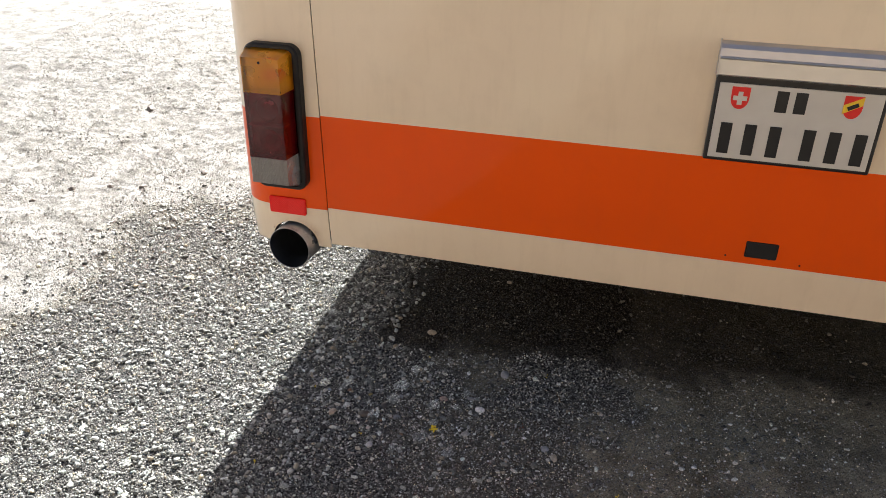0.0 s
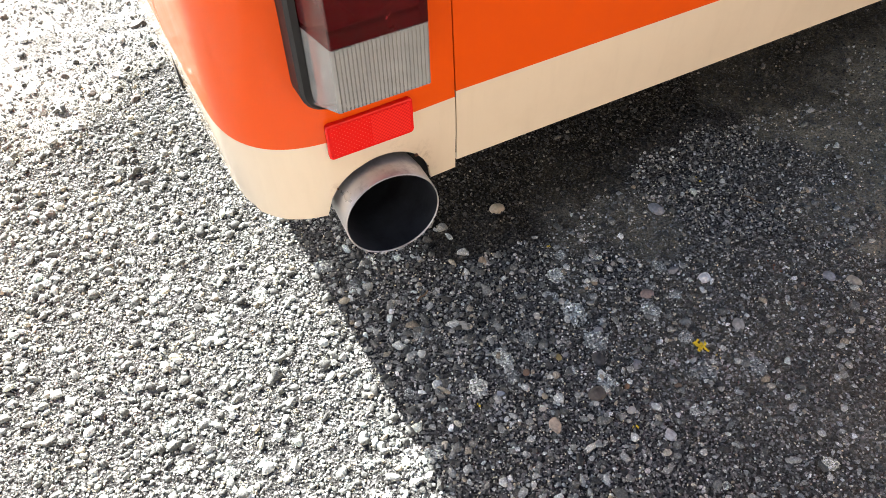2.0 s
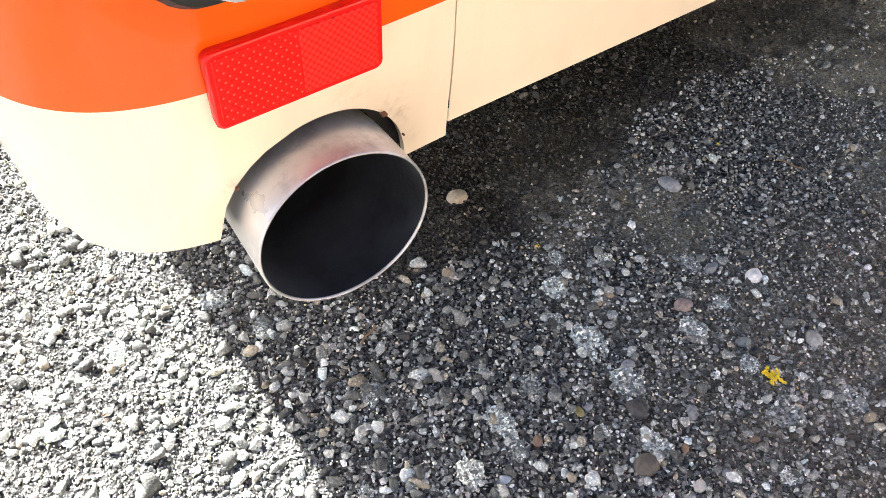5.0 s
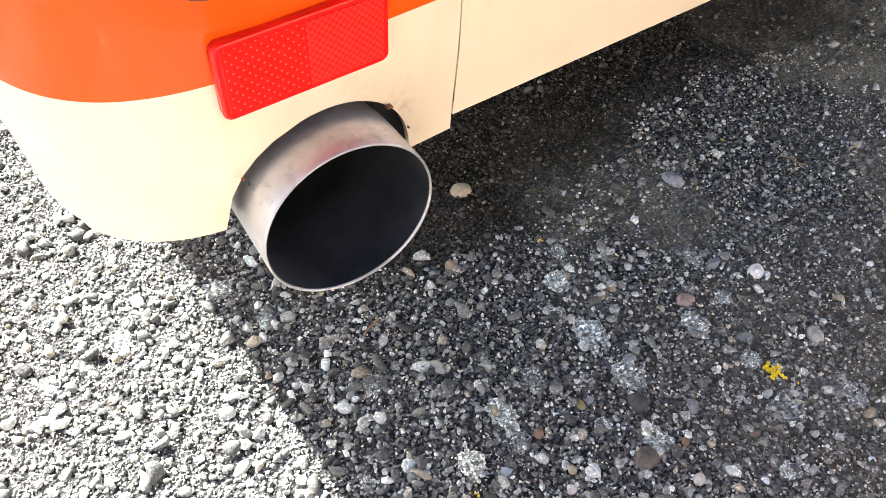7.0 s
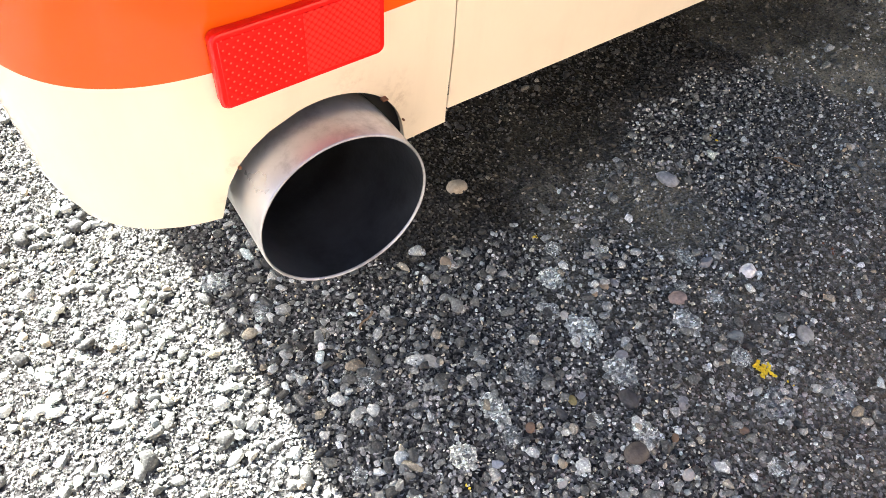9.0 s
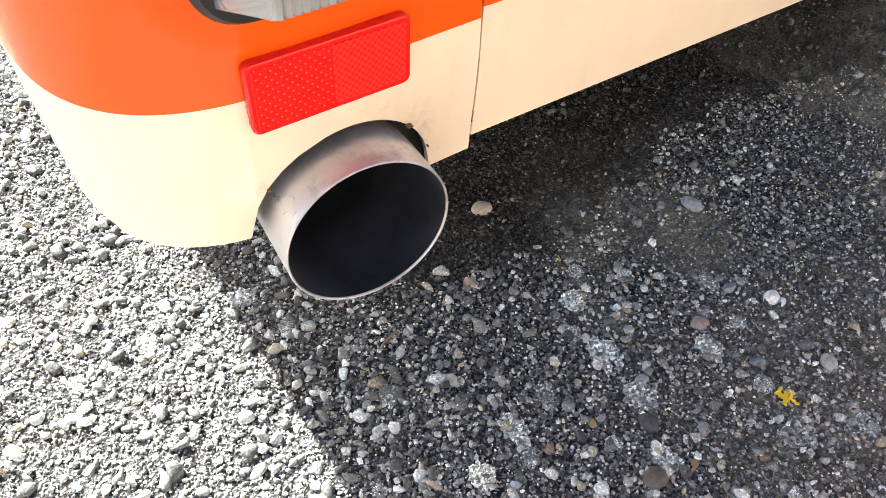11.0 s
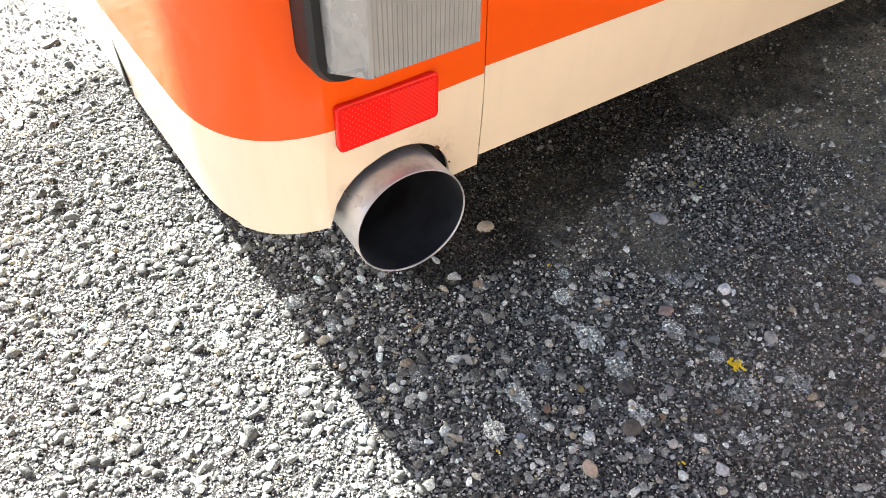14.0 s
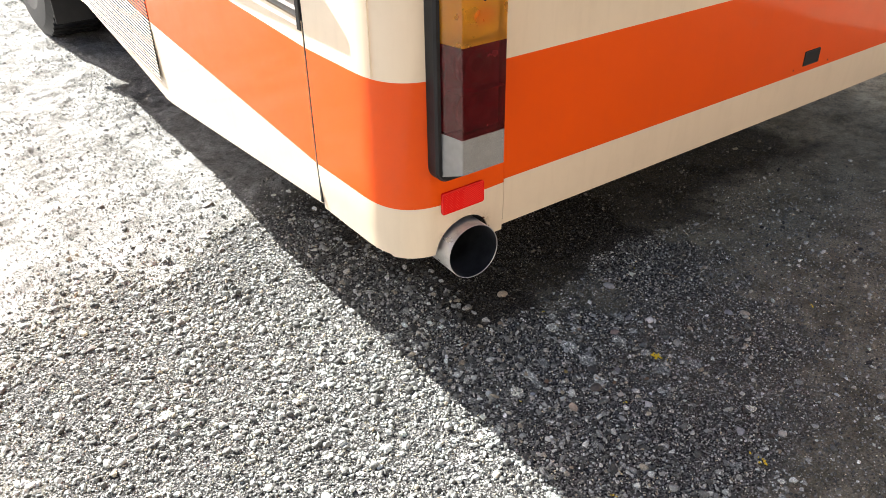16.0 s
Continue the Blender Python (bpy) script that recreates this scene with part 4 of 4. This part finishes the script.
# ---------------------------------------------------------------- wheels
def wheel(x, y):
    ty = part("wheel", tube((x, y, 0.47), (1, 0, 0), [(-0.13, 0.27), (-0.14, 0.33), (-0.135, 0.42), (-0.115, 0.462), (-0.09, 0.470), (0.09, 0.470), (0.115, 0.462),
                                                     (0.135, 0.42), (0.14, 0.33), (0.13, 0.27)], 64, True), RUBBER, bus, "black truck tyre on a steel wheel", smooth=False)
    for i in range(64):
        a = 2 * math.pi * i / 64
        bmx = bmesh.new()
        bmesh.ops.create_cube(bmx, size=1, matrix=Matrix.Translation((x, y + 0.469 * math.cos(a), 0.47 + 0.469 * math.sin(a))) @ Matrix.Rotation(a, 4, "X")
                              @ Matrix.Diagonal((0.23, 0.012, 0.028, 1)))
        part("tread_block", bmx, RUBBER, ty)
    part("rim", tube((x - 0.10 if x < 1 else x + 0.10, y, 0.47), (1, 0, 0), [(-0.03, 0.27), (-0.01, 0.25), (0.0, 0.12), (-0.03, 0.09), (-0.035, 0.01)], 40, True), STEEL, ty)


wheel(-0.045, WHEEL_Y)
wheel(2 * MID_X + 0.045, WHEEL_Y)
wheel(-0.085, 7.4)
wheel(2 * MID_X + 0.085, 7.4)
part("mud_flap", box(-0.22, 0.06, 2.72, 2.732, 0.22, 0.60, 0.003), RUBBER, bus, "black rubber mud flap")

# ---------------------------------------------------------------- single stones lying on the asphalt
def stone(name, x, y, r, color, label, seed, flat=0.6, rough=0.10, sharp=0, speckle=None, sink=0.05):
    bm = bmesh.new()
    bmesh.ops.create_icosphere(bm, subdivisions=3, radius=1.0)
    rr = random.Random(seed)
    off = Vector((rr.uniform(0, 50), rr.uniform(0, 50), rr.uniform(0, 50)))
    cuts = [(Vector((rr.gauss(0, 1), rr.gauss(0, 1), rr.gauss(0, 1))).normalized(), rr.uniform(0.55, 0.85)) for _ in range(sharp)]
    a, sx, sy = rr.uniform(0, 6.3), rr.uniform(0.95, 1.25), rr.uniform(0.75, 0.95)
    for v in bm.verts:
        p = v.co.copy()
        for d, h in cuts:
            over = p.dot(d) - h
            if over > 0:
                p -= d * over * 0.9
        p *= 1 + rough * noise.noise(p * 1.6 + off) + 0.5 * rough * noise.noise(p * 4 + off)
        p = Vector((p.x * sx, p.y * sy, p.z * flat))
        v.co = Matrix.Rotation(a, 3, "Z") @ p * r
    m = mat(name + "_skin", color, 0.65, vary=0.25, vscale=190, bump=0.9, bscale=420, stain=speckle, stain_scale=260, stain_at=(0.55, 0.66))
    ob = part(name, bm, m, None, label, smooth=sharp == 0)
    ob.location = (x, y, height(x, y) + r * flat * sink)
    return tagged(ob, category="stone", group="stones on the asphalt")


GREY, TAN, DARK, PALE = (0.24, 0.245, 0.25), (0.36, 0.28, 0.19), (0.062, 0.059, 0.056), (0.52, 0.49, 0.43)
for k, (x, y, r, c, label) in enumerate((
        (0.118, 0.136, 0.0080, TAN, "tan rounded pebble on the dark asphalt"), (0.165, 0.087, 0.0053, PALE, "small pale pebble on the dark asphalt"),
        (0.252, 0.008, 0.0063, TAN, "small tan pebble on the dark asphalt"), (0.265, 0.004, 0.0060, GREY, "small grey pebble beside a tan one"),
        (0.234, 0.005, 0.0042, TAN, "tiny tan pebble on the dark asphalt"), (0.311, -0.053, 0.0109, (0.33, 0.25, 0.21), "pinkish brown rounded pebble on the asphalt"),
        (0.328, -0.125, 0.0085, (0.20, 0.22, 0.21), "grey-green pebble on the dark asphalt"), (0.395, -0.169, 0.0112, (0.36, 0.36, 0.33), "pale grey oval pebble on the asphalt"),
        (0.378, -0.034, 0.0095, GREY, "grey angular stone on the asphalt"), (0.203, -0.073, 0.0080, GREY, "grey angular stone on the asphalt"),
        (0.172, -0.116, 0.0115, DARK, "dark smooth pebble bedded in the asphalt"), (0.134, -0.165, 0.0130, (0.10, 0.085, 0.07), "dark brown smooth pebble in the asphalt"),
        (0.122, -0.084, 0.0052, (0.33, 0.26, 0.10), "small ochre pebble on the asphalt"), (0.134, -0.085, 0.0050, GREY, "small grey pebble beside an ochre one"),
        (0.102, -0.090, 0.0066, DARK, "small dark pebble in the asphalt"), (0.065, -0.084, 0.0055, (0.22, 0.14, 0.09), "small brown pebble on the asphalt"),
        (0.162, -0.210, 0.0066, PALE, "cream flat pebble on the asphalt"), (0.216, -0.151, 0.0084, GREY, "grey angular stone on the asphalt"),
        (0.013, -0.096, 0.0062, (0.30, 0.33, 0.37), "bluish pale stone on the asphalt"), (0.053, -0.147, 0.0052, PALE, "small pale pebble on the dark asphalt"),
        (0.185, 0.002, 0.0054, PALE, "small cream pebble on the dark asphalt"), (0.192, -0.218, 0.0066, GREY, "grey angular stone on the asphalt"),
        (0.245, -0.209, 0.0048, (0.24, 0.16, 0.10), "small brown pebble on the asphalt"), (0.180, -0.175, 0.0050, (0.25, 0.16, 0.09), "small brown pebble on the asphalt"),
        (0.201, 0.228, 0.0130, (0.42, 0.35, 0.25), "large tan and grey rounded pebble"), (0.443, 0.092, 0.0135, (0.30, 0.31, 0.32), "grey smooth oval pebble on the asphalt"),
        (0.707, -0.002, 0.0085, PALE, "pale stone on the dusty asphalt"), (0.024, 0.034, 0.0100, (0.38, 0.37, 0.33), "pale angular stone on the dark asphalt"),
        (0.053, -0.178, 0.0115, (0.45, 0.36, 0.27), "tan angular stone on the asphalt"), (0.184, -0.267, 0.0105, (0.5, 0.5, 0.5), "white-grey angular stone on the asphalt"),
        (0.615, -0.193, 0.0110, (0.46, 0.41, 0.32), "cream oval pebble on the asphalt"), (0.590, -0.165, 0.0105, (0.33, 0.34, 0.35), "grey oval pebble on the asphalt"),
        (0.333, -0.484, 0.0085, PALE, "small pale pebble on the dark asphalt"), (0.270, -0.431, 0.0110, (0.36, 0.37, 0.38), "grey angular stone on the asphalt"))):
    stone("pebble", x, y, r, c, label, 100 + k, flat=0.62, sharp=0 if "rounded" in label or "oval" in label or "smooth" in label or "pebble" in label else 6)
for k, (x, y, r) in enumerate(((-1.72, 1.76, 0.026), (-0.211, 1.145, 0.015), (-0.283, 0.872, 0.011), (-0.480, 1.335, 0.012), (-0.274, 0.985, 0.008),
                               (-0.505, 0.81, 0.008), (-0.498, 0.612, 0.012), (-0.21, 1.243, 0.008), (-1.03, 1.09, 0.016), (-1.19, 0.89, 0.015), (-0.735, 0.60, 0.009), (-0.70, 0.64, 0.012), (-0.60, 0.62, 0.008),
                               (-0.66, 0.70, 0.010), (-0.55, 0.66, 0.007), (-0.83, 0.56, 0.009), (-0.78, 0.68, 0.007), (-0.90, 0.61, 0.011), (-0.47, 0.72, 0.008), (-0.42, 0.80, 0.007),
                               (-0.36, 0.93, 0.009), (-0.40, 1.02, 0.012), (-1.32, 0.86, 0.014), (-1.45, 0.80, 0.017), (-1.24, 0.98, 0.010), (-1.52, 0.66, 0.013))):
    stone("clod", x, y, r, (0.12, 0.10, 0.085), "dark brown lump of dry earth on the dusty yard", 300 + k, flat=0.7, sharp=6, rough=0.16)
stone("white_stone", 0.410, -0.074, 0.0142, (0.78, 0.78, 0.77), "bright white angular stone on the asphalt", 7, flat=0.55, sharp=7, rough=0.05)

# ---------------------------------------------------------------- petals, crumbs and twigs
def petals(x, y, r, count, seed, material=LEAF_Y, name="fallen_petals", label="crumpled yellow petals on the asphalt"):
    rr = random.Random(seed)
    base = new(name)
    base.location = (x, y, height(x, y) + 0.003)
    tagged(base, label, "petals")
    for _ in range(count):
        bm = bmesh.new()
        bmesh.ops.create_grid(bm, x_segments=5, y_segments=4, size=1)
        o = Vector((rr.uniform(0, 40), rr.uniform(0, 40), 0))
        w, h, a = rr.uniform(0.16, 0.36) * r, rr.uniform(0.08, 0.2) * r, rr.uniform(0, 6.3)
        cx, cy = rr.gauss(0, 0.3) * r, rr.gauss(0, 0.62) * r
        for v in bm.verts:
            k = 1 - 0.35 * abs(v.co.x * v.co.y)
            p = Vector((v.co.x * w * k * (1 + 0.4 * noise.noise(v.co * 1.7 + o)), v.co.y * h * k, 0.25 * r * noise.noise(v.co * 1.3 + o) + 0.002))
            v.co = Matrix.Rotation(a, 3, "Z") @ p + Vector((cx, cy, 0))
        bmesh.ops.solidify(bm, geom=bm.faces[:], thickness=0.0006)
        part("petal", bm, material, base)


petals(0.318, -0.172, 0.0125, 20, 1)
petals(0.328, -0.199, 0.0055, 2, 2)
petals(-0.026, -0.098, 0.0065, 2, 3)
petals(0.151, -0.239, 0.0080, 3, 4)
petals(0.235, -0.504, 0.0125, 10, 9)
petals(-0.052, -0.390, 0.0080, 4, 10)
petals(0.766, -0.277, 0.0080, 4, 11)
petals(-0.267, 0.183, 0.0075, 3, 12, TWIG, "leaf_scrap", "dry ochre scrap of leaf on the gravel")
petals(0.228, 0.107, 0.0052, 4, 5)
petals(0.555, 0.111, 0.0070, 3, 6)
petals(0.524, -0.118, 0.0100, 4, 8, RUST, "rust_flakes", "reddish brown flakes on the asphalt")


def twig(x, y, length, turn, r=0.0009):
    a = radians(turn)
    rings = []
    for i in range(7):
        d = length * (i / 6 - 0.5)
        c = Vector((d * math.cos(a), d * math.sin(a), 0.001 * math.sin(i * 1.3)))
        c += Vector((-math.sin(a), math.cos(a), 0)) * 0.002 * math.sin(i * 0.9)
        rings.append([c + Vector((-math.sin(a) * r * math.cos(b), math.cos(a) * r * math.cos(b), r * math.sin(b))) for b in np.linspace(0, 2 * math.pi, 7)[:-1]])
    ob = part("twig", loft(rings), TWIG, None, "thin dry brown twig on the asphalt")
    ob.location = (x, y, height(x, y) + 0.006)
    tagged(ob, category="twig")


twig(0.598, 0.022, 0.036, -60)
twig(-0.005, 0.115, 0.026, 30, 0.0014)

# ---------------------------------------------------------------- single chippings round the exhaust, bedded in the asphalt
temps, tris = rock_templates(1, 16, rng)
shapes = []
for t in temps:
    me = mesh_from("chipping", [tuple(v * np.array((1.15, 0.9, 0.7))) for v in t], [tuple(int(k) for k in q) for q in tris], [CHIP_LOOSE], None, False)
    shapes.append(me)
pick = random.Random(21)
for k in range(300):
    x, y = pick.uniform(-0.20, 0.42), pick.uniform(-0.32, 0.16)
    r = 0.0045 + 0.0045 * pick.random() ** 2
    ob = under(new("chipping", shapes[k % 16]), yard)
    ob.matrix_world = pose(x, y, height(x, y) + 0.3 * r, pick.gauss(0, 14), pick.gauss(0, 14), pick.uniform(0, 360)) @ Matrix.Diagonal((r, r, r, 1))

# ---------------------------------------------------------------- large worn stones bedded flat in the asphalt
def bedded_stone(x, y, r, seed):
    """A broad worn stone, ground down flush: an uneven outline, pitted top and grains breaking out at the rim."""
    rr = random.Random(seed)
    o = Vector((rr.uniform(0, 60), rr.uniform(0, 60), rr.uniform(0, 60)))
    bm = bmesh.new()
    bmesh.ops.create_icosphere(bm, subdivisions=4, radius=1.0)
    long, turn, tall = rr.uniform(1.0, 1.3), rr.uniform(0, 6.3), rr.uniform(0.14, 0.24)
    for v in bm.verts:
        p = v.co.copy()
        flatq = Vector((p.x, p.y, 0.0))
        wide = 0.85 + 0.30 * noise.noise(flatq * 1.5 + o) + 0.26 * noise.noise(flatq * 4.6 + o) + 0.16 * noise.noise(flatq * 10 + o)
        z = min(p.z, 0.62) * tall
        pit = 0.12 * noise.noise(p * 3.3 + o) + 0.15 * noise.noise(p * 8 + o) + 0.10 * noise.noise(p * 17 + o)
        v.co = Matrix.Rotation(turn, 3, "Z") @ Vector((p.x * wide * long, p.y * wide / long ** 0.5, z + (pit if p.z > -0.2 else 0.0)))
    me = bpy.data.meshes.new("bedded_stone")
    bm.to_mesh(me)
    bm.free()
    me.materials.append(WORN)
    ob = under(new("bedded_stone", me), yard)
    ob.matrix_world = pose(x, y, height(x, y) + 0.02 * r + 0.0004) @ Matrix.Diagonal((r, r, r, 1))


BEDDED = [(0.208, 0.051, 0.0178), (0.176, 0.015, 0.0121), (0.190, -0.026, 0.0235), (0.187, -0.088, 0.0205), (0.101, -0.034, 0.0163),
          (0.047, -0.048, 0.0177), (0.158, -0.156, 0.0162), (0.293, -0.084, 0.0180), (0.350, -0.075, 0.0130), (0.294, -0.209, 0.0240),
          (0.368, -0.238, 0.0160), (0.044, -0.081, 0.0126), (-0.119, 0.257, 0.0178), (-0.090, 0.196, 0.0150), (-0.041, 0.055, 0.0140)]
strew = random.Random(33)
while len(BEDDED) < 90:
    x, y = strew.uniform(-0.75, 0.45), strew.uniform(-0.6, 0.45)
    r = strew.uniform(0.006, 0.015)
    if dark_zone(x, y) < 0.25 and all(math.hypot(x - a, y - b) > r + c + 0.012 for a, b, c in BEDDED):
        BEDDED.append((x, y, r))
for k, (x, y, r) in enumerate(BEDDED):
    bedded_stone(x, y, r, 500 + k)
